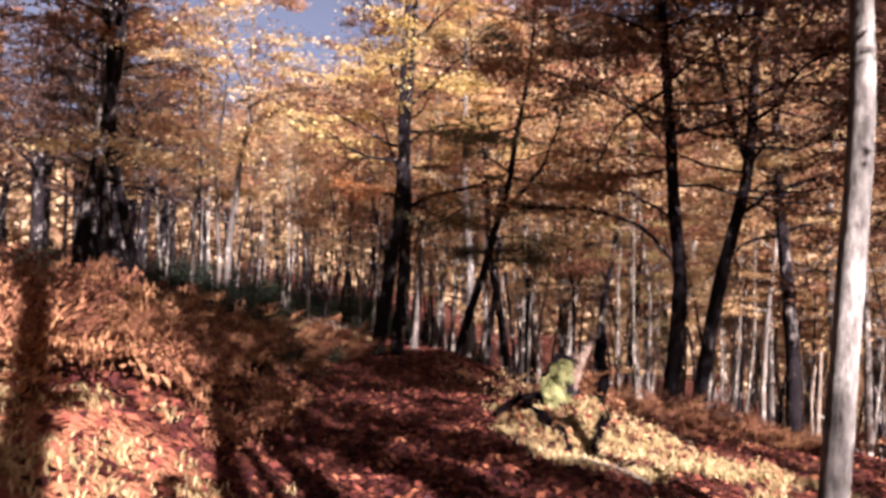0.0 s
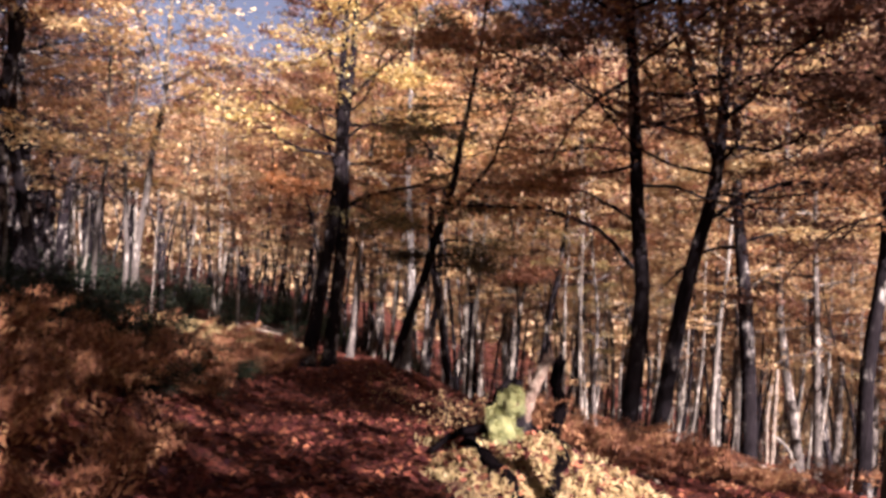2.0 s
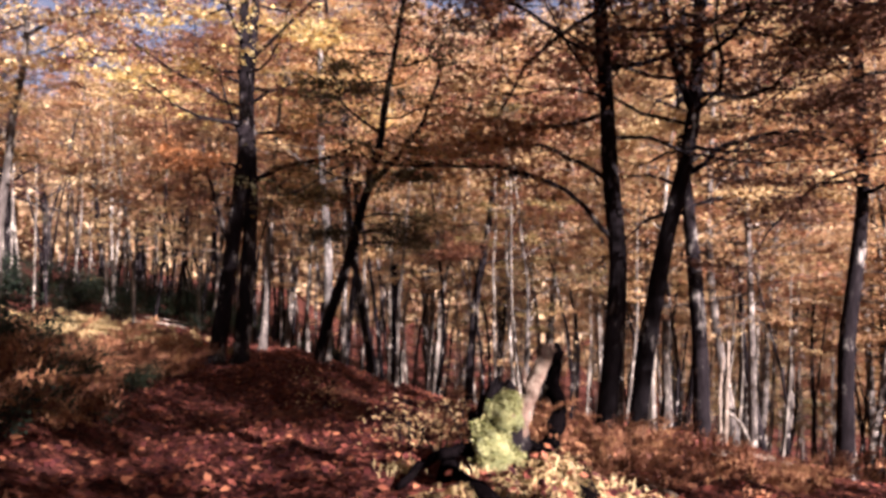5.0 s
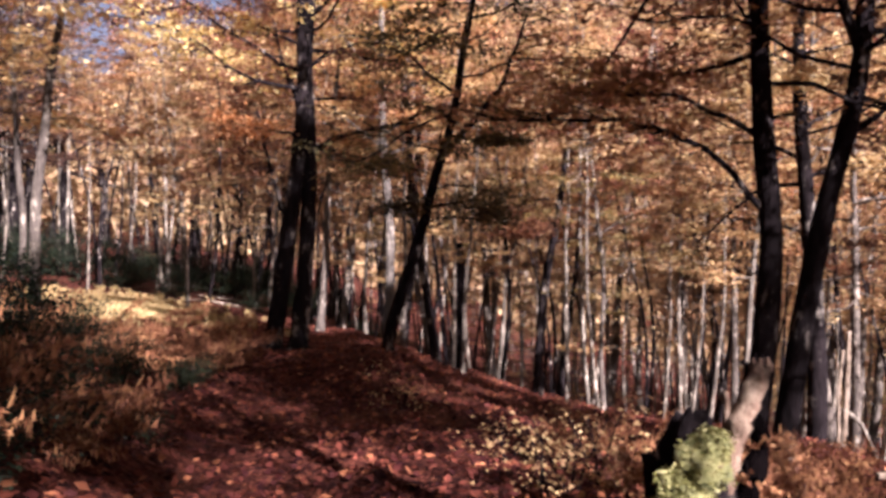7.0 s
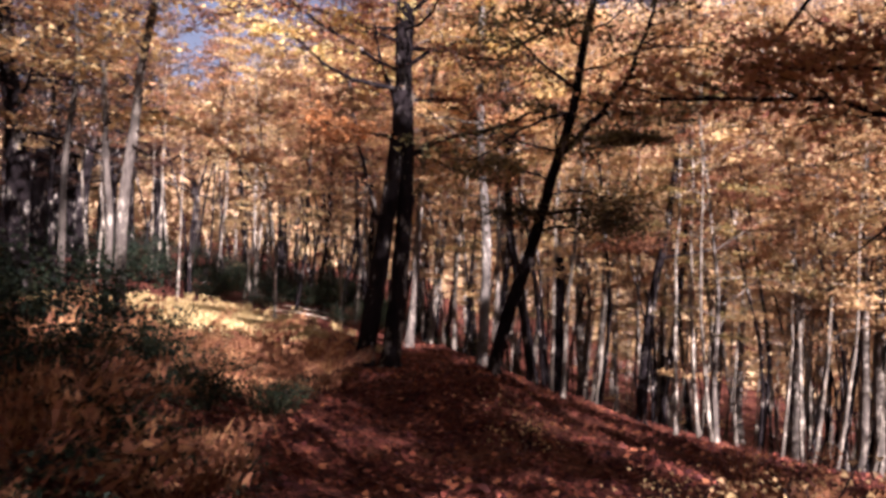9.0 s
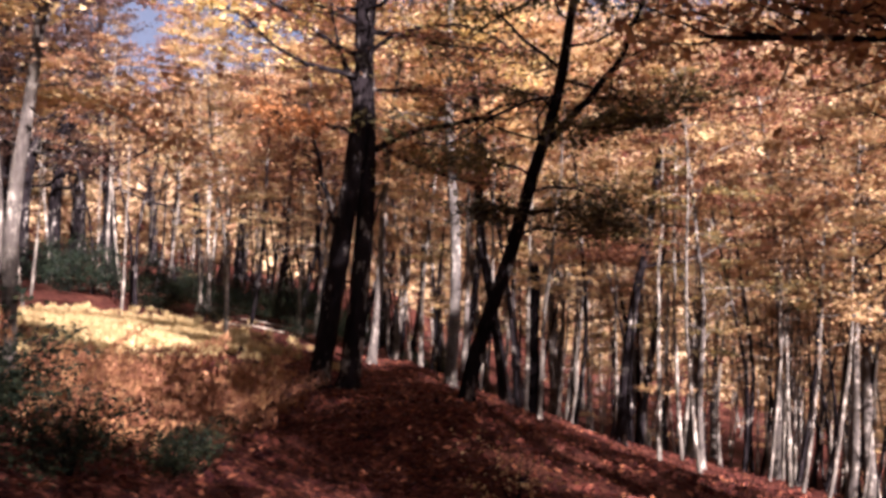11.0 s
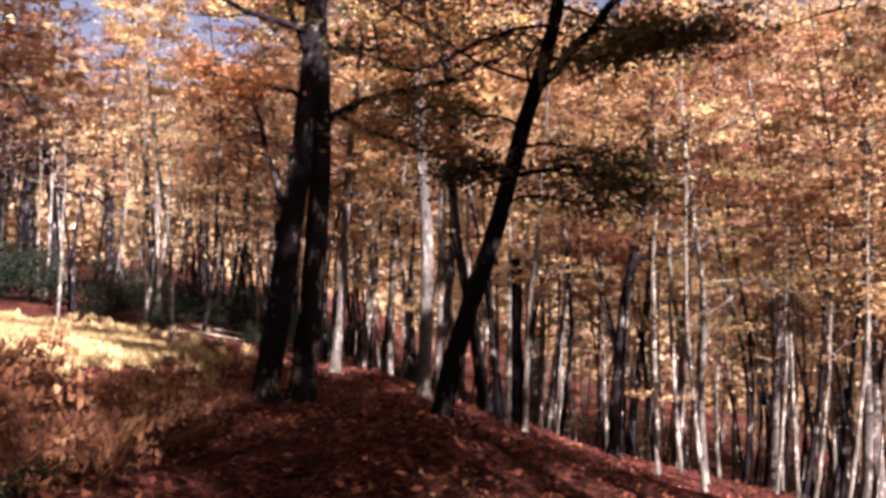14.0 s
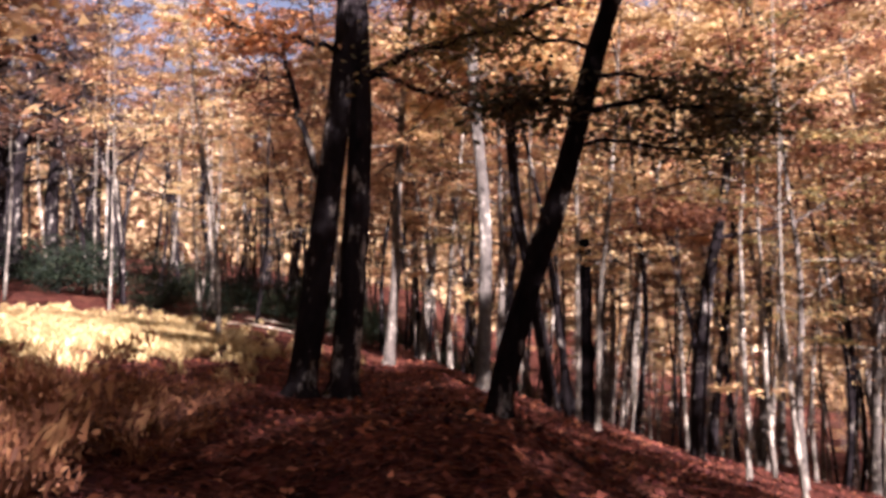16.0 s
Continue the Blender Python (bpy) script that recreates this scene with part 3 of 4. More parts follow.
for seed, x, y, r in ((11, 0.84, -2.15, 0.16), (12, 1.68, -1.43, 0.06), (13, 2.28, -1.33, 0.06)):
    tall_tree(seed, [[(x, y, 0), (x, y, 2), (x + 0.02, y, 4.5), (x, y + 0.02, 6.5)]], [r], 9, bark_shaded, leaf_rust, "upright slim beech behind the start of the path", low=0.75, limbs=8, reach=1.2, leaves=500)


# ---- the wood behind: a few grown trees, repeated ----
def template(seed, height, r, low, limbs, reach, leaves, size, bark, leaf, label, lean=0.05, group="beeches in the wood", rise=0.35, twigs=5, name="beech_tree"):
    rng = np.random.default_rng(seed)
    line = bend(rng, (0, 0, -0.25), (rng.normal(0, lean), rng.normal(0, lean), 1), height, 12, 0.05, 0.03)
    tree = tagged(empty(name, pose(0, 0, 0)), label, "tree", group)
    wood = Buf()
    rad = r * (1 - 0.9 * np.linspace(0, 1, 13) ** 1.1)
    stem_tube(rng, wood, line, rad, 9, 0.2)
    co = crown_for(rng, wood, line, r, low, limbs, reach, leaves, size, rise, twigs, 4, 4, False)
    part("trunk", wood.mesh("trunk", bark), tree)
    part("crown", tris_mesh("crown", co, leaf), tree)
    return tree


kinds = [
    template(21, 17, 0.16, 0.38, 30, 3.2, 6000, 0.13, bark_grey, leaf_rust, "tall beech with grey bark and rusty leaves"),
    template(22, 16, 0.13, 0.36, 30, 2.9, 6000, 0.125, bark_shaded, leaf_rust, "slim beech with shade-dark bark and brown leaves"),
    template(23, 18, 0.17, 0.33, 32, 3.3, 6800, 0.13, bark_grey, leaf_pale, "tall beech with pale golden leaves"),
    template(24, 13, 0.09, 0.36, 24, 2.3, 3200, 0.125, bark_pale, leaf_pale, "thin pale-barked young beech", group="young beeches in the wood", name="young_beech"),
    template(25, 10, 0.065, 0.26, 20, 2.0, 2800, 0.115, bark_pale, leaf_gold, "thin pale young beech with golden leaves", group="young beeches in the wood", name="young_beech"),
    template(26, 14, 0.12, 0.3, 28, 2.8, 5600, 0.125, bark_grey, leaf_olive, "beech with olive and orange leaves"),
    template(27, 12, 0.07, 0.5, 12, 1.5, 1000, 0.13, bark_shaded, leaf_rust, "bare dark pole of a young beech", 0.09, "poles in the wood", name="slender_tree"),
    template(28, 11, 0.055, 0.5, 12, 1.3, 850, 0.13, bark_pale, leaf_pale, "thin pale leaning pole of a young tree", 0.13, "poles in the wood", name="slender_tree"),
    template(29, 19, 0.46, 0.3, 34, 4.4, 7500, 0.17, bark_shaded, leaf_shaded, "thick dark old tree at the edge of the wood"),
    # helper tree with coarse leaves, added to shade the path and dim sky light
    template(30, 18, 0.2, 0.38, 24, 4.6, 2800, 0.5, bark_shaded, leaf_rust, "tall broad-crowned beech added round the path for shade", group="beeches round the path"),
]
used = set()


def place(k, x, y, s=1.0, turn=0.0):
    m = pose(x, y, lz(x, y), 0, 0, turn) @ Matrix.Diagonal((s, s, s, 1))
    if k not in used:
        used.add(k)
        kinds[k].matrix_basis = m
        return kinds[k]
    t = copy_thing(kinds[k], pose(0, 0, 0))
    t.matrix_basis = m
    return t


# trees whose feet show, then others, many unseen and added to cast shade
slope_trees = [(3, 2.64, 26.0, 0.7), (4, 9.17, 31.0, 0.9), (3, 5.1, 33.0, 1.0), (1, 2.2, 28.2, 1.15), (0, 15.5, 40.0, 0.9), (1, 7.6, 34.0, 1.0), (3, 14.8, 37.5, 1.0), (0, 20.0, 42.0, 0.9),
    (4, 18.6, 37.5, 1.0), (3, -11.7, 58.0, 1.5), (7, -8.7, 40.0, 1.1), (7, -9.1, 40.3, 1.0), (1, -4.9, 41.0, 0.9), (1, -6.3, 43.0, 0.9), (6, -10.9, 44.0, 1.0), (3, 0.1, 36.0, 1.0),
    (4, -0.9, 38.0, 1.0), (7, -15.6, 50.0, 1.3), (7, -14.2, 44.0, 1.3), (3, 4.0, 35.5, 0.9), (6, 9.7, 30.6, 1.0), (3, 8.4, 44.5, 1.0)]
rim_and_shade_trees = [(8, -20.0, 44.0, 1.0), (8, -22.8, 46.5, 0.9), (8, -17.8, 47.0, 0.8), (8, -26.0, 48.0, 1.0), (8, -18.6, 41.0, 0.8), (8, -23.6, 43.0, 0.85), (8, -16.6, 51.0, 0.9), (8, -28.0, 45.0, 1.0),
    (8, -21.4, 50.0, 1.0), (3, -6.0, 32.0, 0.8), (4, -3.2, 34.0, 0.9), (5, 1.4, 33.0, 0.9), (3, -4.4, 37.0, 0.8), (2, -1.5, 30.5, 0.8), (3, 4.9, -3.0, 0.75), (3, 6.3, -5.8, 0.8),
    (3, 7.4, -8.0, 0.85), (6, 5.6, -4.5, 1.6), (6, 6.0, -5.1, 1.7), (6, 7.2, -7.4, 1.8), (3, 9.6, 23.5, 1.0), (2, 13.5, 25.0, 0.85)]
# those near and behind the start are out of view, added to block sun
mixed_shade_trees = [(2, 16.5, 21.0, 0.85), (2, 12.0, 29.0, 0.8), (2, 17.0, 30.0, 0.9), (2, 21.0, 27.0, 0.9), (5, 7.2, 27.6, 0.75), (2, 7.0, 8.0, 0.85), (0, 7.0, 5.2, 1.05), (1, -7.5, 0.5, 0.9),
    (2, -4.5, -9.0, 0.9), (1, 9.6, -2.0, 1.1), (9, 1.1, -1.3, 0.55), (9, -9.5, 13.0, 0.85), (1, -8.8, 17.4, 1.3), (1, -8.7, 19.0, 1.2), (1, -8.1, 20.0, 1.15), (8, -12.2, 27.5, 0.8),
    (6, 4.6, -4.4, 1.6), (6, 5.0, -4.8, 1.6), (6, 5.5, -6.2, 1.7), (6, 3.4, -2.4, 1.4), (6, 3.9, -2.9, 1.45), (6, 3.0, -1.9, 1.4)]
# kinds 6 and 9 here stay unseen, placed to shade trunks and path
shade_and_far_trees = [(6, 13.6, 9.3, 1.5), (6, 14.1, 8.7, 1.5), (6, 13.2, 8.8, 1.5), (6, 9.3, 8.2, 1.4), (6, 8.9, 7.6, 1.4), (6, 6.2, 0.6, 0.95), (6, 6.6, 0.9, 0.95), (6, 6.0, 1.1, 0.9),
    (6, 4.9, 2.9, 0.85), (6, 5.4, 2.2, 0.9), (6, 4.3, -2.3, 2.0), (9, -5.5, 3.6, 0.9), (9, -7.4, 8.4, 0.85), (9, -4.6, -2.5, 0.9), (2, 14.0, 31.0, 1.15), (2, 19.0, 34.5, 1.25),
    (2, 23.5, 38.0, 1.3), (3, 10.4, 36.5, 1.35), (2, 27.0, 36.0, 1.3), (2, 12.5, 42.5, 1.35), (2, 6.2, 41.0, 1.25), (2, 13.4, -7.0, 1.1)]
for k, x, y, s in slope_trees + rim_and_shade_trees + mixed_shade_trees + shade_and_far_trees:
    place(k, x, y, s, (x * 77 + y * 31) % 360)

rng = np.random.default_rng(5)
spots = []
tries = 0
while len(spots) < 138 and tries < 9000:
    tries += 1
    y = rng.uniform(24, 84) if rng.random() < 0.75 else rng.uniform(24, 55)
    x = rng.uniform(-0.75, 0.85) * (y + 4)
    if y < 36 and -10 < x < 8:
        continue
    if x < -13 and y < 44:
        continue
    # the clearing from which light falls on the bank
    q = np.array((x + 7.5, y - 29.0))
    s = q[0] * -0.41 + q[1] * 0.91
    if 0 < s < 30 and abs(q[0] * 0.91 + q[1] * 0.41) < 3.2:
        continue
    if any((x - a) ** 2 + (y - b) ** 2 < (1.3 + y * 0.012) ** 2 for a, b in spots):
        continue
    spots.append((x, y))
for x, y in spots:
    k = int(rng.choice(8, p=[0.15, 0.17, 0.12, 0.13, 0.08, 0.11, 0.12, 0.12]))
    if x < -13:
        k = int(rng.choice([1, 5, 8, 8]))
    elif -0.32 * (y - 9) < x < -0.05 * (y - 9):
        k = int(rng.choice([1, 1, 5, 6, 4]))
    place(k, x, y, rng.uniform(0.8, 1.2), rng.uniform(0, 360))


# thin poles between them
rng = np.random.default_rng(8)
for i in range(255):
    y = rng.uniform(26, 58)
    x = rng.uniform(-0.4, 0.8) * y if i % 2 else rng.uniform(0.1, 0.8) * y
    if y < 36 and -10 < x < 2:
        continue
    place(int(rng.choice([6, 6, 7, 7, 7])), x, y, rng.uniform(0.75, 1.25), rng.uniform(0, 360))

# dark poles that crowd the far bank beside the clearing
pole_rng = np.random.default_rng(10)
for i in range(48):
    y = pole_rng.uniform(39, 62)
    x = pole_rng.uniform(-0.25, 0.02) * (y - 6)
    place(int(pole_rng.choice([6, 6, 6, 1])), x, y, pole_rng.uniform(0.6, 1.0), pole_rng.uniform(0, 360))

# low-branched young beeches that close the view between the far stems
low_rng = np.random.default_rng(9)
for i in range(95):
    y = low_rng.uniform(36, 78)
    x = low_rng.uniform(-0.28, 0.75) * y
    if y < 42 and x < 1:
        continue
    place(int(low_rng.choice([3, 4, 4, 5])), x, y, low_rng.uniform(0.4, 0.65), low_rng.uniform(0, 360))

# unseen wood added round and behind the way for shade, open where sun enters
count = 0
taken = []
while count < 46:
    x, y = rng.uniform(-28, 34), rng.uniform(-26, 30)
    q = 0.89 * x + 0.454 * y
    if -3.4 < q < 7.4 or (10.4 < q < 25.0 and y < 18):
        continue
    if y > -5 and -0.62 * y - 5.0 < x < 0.86 * max(y - 2, 0) + 6.5:
        continue
    if math.hypot(x, y) < 6 or any((x - a) ** 2 + (y - b) ** 2 < 16 for a, b in taken):
        continue
    taken.append((x, y))
    grown, turned = rng.uniform(0.85, 1.1), rng.uniform(0, 360)
    if not (7.4 < q < 8.2 or 25.0 < q < 27.0):
        place(9, x, y, grown, turned)
    count += 1


# ---- the wooded hillside across the valley ----
def far_woods():
    rng = np.random.default_rng(31)
    n = 150000
    d = rng.uniform(95, 330, n)
    a = rng.uniform(-0.95, 1.1, n)
    x, y = d * np.sin(a), d * np.cos(a)
    top = 6 + 5 * np.sin(x * 0.35) * np.sin(y * 0.3 + 1) + rng.uniform(-6, 3, n)
    pos = np.stack([x, y, land(x, y) + np.clip(top, 0.5, 14)], 1)
    return tagged(new("far_woods", tris_mesh("far_woods", leaf_quads(rng, pos, 1.2, 1.3, 0.8), leaf_far)), "autumn-brown woods on the far hillside", "woods", kind="stuff")


far_woods()


# ---- fallen leaves and grass ----
def fallen_leaves():
    rng = np.random.default_rng(41)
    n = 76000
    y = -3 + 36 * rng.random(n) ** 1.5
    x = rng.normal(0, 1, n) * (1.6 + y * 0.22) + 0.3
    y[:17000] = rng.uniform(18, 48, 17000)
    x[:17000] = rng.uniform(-9, 19, 17000)
    pos = np.stack([x, y, land(x, y) + rng.uniform(0.0, 0.035, n)], 1)
    return tagged(new("fallen_leaves", quads_mesh("fallen_leaves", leaf_quads(rng, pos, 0.085, 0.55), leaf_litter)), "carpet of russet fallen beech leaves", "leaves", kind="stuff")


fallen_leaves()


def blades(rng, x, y, height, lean=0.35, width=0.007):
    """Single grass blades, each a thin bent strip of one piece."""
    n = len(x)
    base = np.stack([x, y, land(x, y) - 0.01], 1)
    a = rng.uniform(0, 2 * np.pi, n)
    h = height * rng.uniform(0.5, 1.25, n)
    out = np.stack([np.cos(a), np.sin(a), np.zeros(n)], 1) * (h * rng.uniform(0.2, 1.0, n) * lean * 2)[:, None]
    tip = base + out + np.stack([np.zeros(n), np.zeros(n), h * 0.8], 1)
    midp = base + out * 0.35 + np.stack([np.zeros(n), np.zeros(n), h * 0.55], 1)
    side = np.stack([-np.sin(a), np.cos(a), np.zeros(n)], 1) * width
    return np.stack([base, midp - side, tip, midp + side], 1)


def grass(name, seed, n, cx, cy, sx, sy, height, label, tufts=70, width=0.007, material=None):
    rng = np.random.default_rng(seed)
    tx, ty = rng.normal(cx, sx, tufts), rng.normal(cy, sy, tufts)
    i = rng.integers(0, tufts, n)
    x, y = tx[i] + rng.normal(0, 0.07, n), ty[i] + rng.normal(0, 0.07, n)
    return tagged(new(name, quads_mesh(name, blades(rng, x, y, height, 0.4, width), material or grass_mat)), label, "grass", kind="stuff")


grass("knoll_grass", 51, 1700, 1.5, 7.3, 0.6, 0.7, 0.1, "dry yellow grass on the knoll round the stump", 26)
grass("slope_grass", 52, 2400, 2.4, 6.5, 0.8, 0.6, 0.12, "dry yellow grass on the edge of the slope", 26)
grass("path_edge_grass", 53, 1900, -1.7, 3.3, 0.6, 0.5, 0.08, "dry straw-coloured grass beside the path", 60, 0.006)
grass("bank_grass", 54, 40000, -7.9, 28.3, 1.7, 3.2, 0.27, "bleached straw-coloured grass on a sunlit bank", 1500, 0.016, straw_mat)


def tussock(seed, x, y, r, h, n, lean):
    """A low hummock of matted dry grass: tangled blades drooping over its side towards lean, with fallen leaves caught in it."""
    rng = np.random.default_rng(seed)
    a = lean + rng.normal(0, 1.5, n)
    out = np.stack([np.cos(a), np.sin(a), np.zeros(n)], 1)
    root = np.stack([rng.normal(0, r * 0.75, n), rng.normal(0, r * 0.75, n), np.zeros(n)], 1)
    fall = np.exp(-(root[:, 0] ** 2 + root[:, 1] ** 2) / (r * r)) * h
    root[:, 2] = np.array([lz(x + p[0], y + p[1]) - lz(x, y) for p in root]) + fall * rng.uniform(0.3, 1.0, n)
    reach = (rng.uniform(0.06, 0.2, n))[:, None]
    mid = root + out * reach * 0.5 + np.array((0, 0, 1.0)) * rng.uniform(-0.01, 0.07, n)[:, None]
    tip = root + out * reach + rng.normal(0, 0.03, (n, 3))
    tip[:, 2] = root[:, 2] - rng.uniform(0.0, 0.12, n) + 0.03
    side = np.cross(out, rng.normal(0, 0.5, (n, 3)) + np.array((0, 0, 1.0))) * rng.uniform(0.003, 0.006, n)[:, None]
    clump = tagged(empty("grass_tussock", pose(x, y, lz(x, y))), "matted tussock of bleached dry grass with fallen leaves", "grass", "grass tussocks round the stump")
    part("grass", quads_mesh("grass", np.concatenate([np.stack([root - side, root + side, mid + side, mid - side], 1), np.stack([mid - side, mid + side, tip + side * 0.3, tip - side * 0.3], 1)]), straw_mat), clump, kind="stuff")
    part("litter", quads_mesh("litter", leaf_quads(rng, root[: n // 3] + rng.normal(0, 0.03, (n // 3, 3)) + np.array((0, 0, 0.03)), 0.07, 0.8), leaf_litter), clump, kind="stuff")
    return clump


for i, (x, y, r, h) in enumerate([(1.42, 7.9, 0.19, 0.2), (0.74, 7.75, 0.15, 0.15), (1.75, 7.5, 0.2, 0.12), (2.1, 7.7, 0.17, 0.12), (1.1, 7.3, 0.16, 0.08), (2.35, 7.1, 0.22, 0.12), (2.75, 6.65, 0.2, 0.1), (1.3, 7.55, 0.14, 0.12)]):
    tussock(201 + i, x, y, r, h, 620, -1.75 + 0.2 * (i % 3))


# ---- bracken ----
def frond_mesh(seed, length):
    """One dried bracken frond: an arching stalk with paired, toothed side leaves."""
    rng = np.random.default_rng(seed)
    line = bend(rng, (0, 0, 0), (0.45, 0, 1), length, 9, 0.05, -0.13)
    quads = []
    side = np.array((0, 1.0, 0))
    up = np.array((0, 0, 1.0))
    for j in range(11):
        s = 0.28 + 0.71 * j / 10
        p, d = along(line, min(s, 0.99))
        d = d / np.linalg.norm(d)
        pl = length * 0.34 * math.sin(min(1, (1.05 - s) * 1.35) * math.pi / 2) + 0.02
        for sg in (-1, 1):
            ax = side * sg * 0.85 + d * 0.5 + up * rng.uniform(-0.35, 0.1)
            ax /= np.linalg.norm(ax)
            for k in range(5):
                f = (k + 0.5) / 5
                c = p + ax * pl * f
                w = pl * 0.23 * (1.1 - f)
                for t in (-1, 1):
                    tip = c + d * t * w * rng.choice([0.35, 0.8, 1.0, 1.15]) + ax * pl * rng.uniform(-0.02, 0.12) + up * rng.normal(0, 0.03)
                    quads.append((c - ax * pl * 0.07, c + d * t * w * 0.5 - ax * pl * 0.045, tip, c + ax * pl * 0.07))
    for i in range(9):
        a, b = line[i], line[i + 1]
        st_w = np.array((0, 0.004 * (1 - i / 10), 0))
        quads.append((a - st_w, a + st_w, b + st_w, b - st_w))
    return quads_mesh("frond", np.array(quads), bracken_mat)


fronds = [frond_mesh(61, 0.85), frond_mesh(62, 0.7), frond_mesh(63, 0.95)]


def bracken(seed, count, label):
    rng = np.random.default_rng(seed)
    plant = tagged(empty("bracken_fern", pose(0, 0, 0)), label, "fern", "bracken along the path")
    for i in range(count):
        f = part("frond", fronds[i % 3], plant)
        f.matrix_basis = pose(rng.normal(0, 0.04), rng.normal(0, 0.04), -0.02, rng.normal(0, 10), rng.normal(5, 14), i * 360 / count + rng.normal(0, 18)) @ Matrix.Scale(rng.uniform(0.75, 1.15), 4)
    return plant


ferns = [bracken(64, 6, "clump of dried russet bracken on the bank"), bracken(65, 5, "drooping dried brown bracken on the bank"), bracken(66, 7, "dense clump of rusty dead bracken")]
rng = np.random.default_rng(67)
fern_spots = []
while len(fern_spots) < 135:
    y = rng.uniform(2.0, 19.0)
    cx = np.interp(y, [-5, 4, 9, 14, 25], [0.3, 0.1, -0.6, -0.5, -1.0])
    if rng.random() < 0.82:
        x = cx - 1.15 - abs(rng.normal(0, 1)) * 2.2
    else:
        y = rng.uniform(8.8, 12.0)
        x = cx + 2.0 + abs(rng.normal(0, 1)) * 1.6
    if x < cx and ((y < 4.6 and x > -2.4) or (y > 13 and x > cx - 1.5)):
        continue
    if 9.8 < y < 12.6 and cx - 2.7 < x < cx:
        continue
    if 7.5 < y < 15 and x < cx - 1.3 and rng.random() < 0.45:
        continue
    if len(fern_spots) < 8:
        y = rng.uniform(7.2, 10.5)
        x = np.interp(y, [4, 9, 14], [0.1, -0.6, -0.5]) - rng.uniform(1.35, 2.3)
    elif len(fern_spots) < 22:
        x, y = rng.uniform(-3.6, -2.2), rng.uniform(3.9, 5.2)
    if any((x - a) ** 2 + (y - b) ** 2 < 0.07 for a, b in fern_spots):
        continue
    fern_spots.append((x, y))
for i, (x, y) in enumerate(fern_spots):
    m = pose(x, y, lz(x, y), 0, 0, rng.uniform(0, 360)) @ Matrix.Scale(rng.uniform(0.6, 1.1), 4)
    if i < 3:
        ferns[i].matrix_basis = m
    else:
        copy_thing(ferns[i % 3], pose(0, 0, 0)).matrix_basis = m


# ---- evergreen shrubs and saplings ----
def shrub(name, seed, height, stems, leaves, size, leaf, label, category, group, spread=0.45):
    rng = np.random.default_rng(seed)
    bush = tagged(empty(name, pose(0, 0, 0)), label, category, group)
    pos = []
    for i in range(stems):
        a = i * 2.4 + rng.uniform(0, 1)
        b = Buf()
        line = bend(rng, (rng.normal(0, 0.05), rng.normal(0, 0.05), -0.05), (math.cos(a) * spread, math.sin(a) * spread, 1), height * rng.uniform(0.7, 1.15), 6, 0.14, 0.0)
        b.tube(line, np.linspace(0.013, 0.004, 7), 5)
        pos.append(sprays(rng, b, line, 0.01, 8, leaves / stems / 8, False, 0.15))
        part("stem", b.mesh("stem", bark_shaded), bush)
    part("foliage", tris_mesh("foliage", leaf_quads(rng, np.concatenate(pos), size, 0.9), leaf), bush)
    return bush


holly = shrub("evergreen_shrub", 71, 1.05, 7, 2600, 0.05, shrub_mat, "dark green evergreen shrub on the bank", "shrub", "shrubs on the bank")
bank_shrubs = [(-3.4, 10.2, 0.8), (-4.3, 11.6, 0.9), (-3.6, 13.6, 0.75), (-5.4, 13.0, 1.0), (-5.0, 15.4, 0.8), (-6.6, 15.4, 1.1), (-4.4, 13.3, 1.2), (-5.3, 12.2, 1.2), (-4.0, 12.4, 1.0), (-5.8, 14.3, 1.3), (-7.4, 18.0, 1.0), (-8.8, 16.2, 1.2), (-2.6, 8.8, 0.6), (-6.4, 10.4, 1.0), (-9.4, 20.5, 1.2), (-2.7, 11.4, 0.6), (-2.4, 9.6, 0.65), (-2.9, 10.4, 0.7), (-2.1, 8.4, 0.5), (-3.2, 9.3, 0.8), (-2.5, 12.5, 0.55), (-1.95, 10.6, 0.45), (-3.1, 12.0, 0.6), (-2.2, 13.4, 0.45), (-3.8, 8.6, 0.8), (-3.0, 7.4, 0.6), (-4.8, 8.2, 0.9)]
rim_shrubs = [(-12.5, 41.0, 2.2), (-10.8, 43.0, 1.9), (-14.2, 40.0, 2.3), (-8.8, 44.5, 1.8), (-7.0, 42.0, 1.7), (-5.2, 45.0, 1.9), (-3.4, 43.0, 1.5), (-16.5, 43.0, 2.4), (-1.5, 46.0, 1.6), (-19.0, 41.0, 2.5), (-12.0, 48.0, 2.2), (-6.2, 50.0, 2.0), (1.0, 44.0, 1.4), (-4.0, 35.5, 1.0), (-9.8, 38.5, 1.5), (-2.6, 39.0, 1.5), (0.4, 39.5, 1.4), (-5.6, 39.6, 1.6), (2.6, 42.0, 1.5), (-7.4, 36.8, 1.1), (4.6, 45.0, 1.6)]
for i, (x, y, s) in enumerate(bank_shrubs + rim_shrubs):
    m = pose(x, y, lz(x, y), 0, 0, i * 67) @ Matrix.Scale(s, 4)
    if i == 0:
        holly.matrix_basis = m
    else:
        copy_thing(holly, pose(0, 0, 0)).matrix_basis = m
young = shrub("beech_sapling", 72, 0.8, 3, 180, 0.05, leaf_pale, "small beech sapling with yellow leaves", "sapling", "saplings beside the path", 0.25)
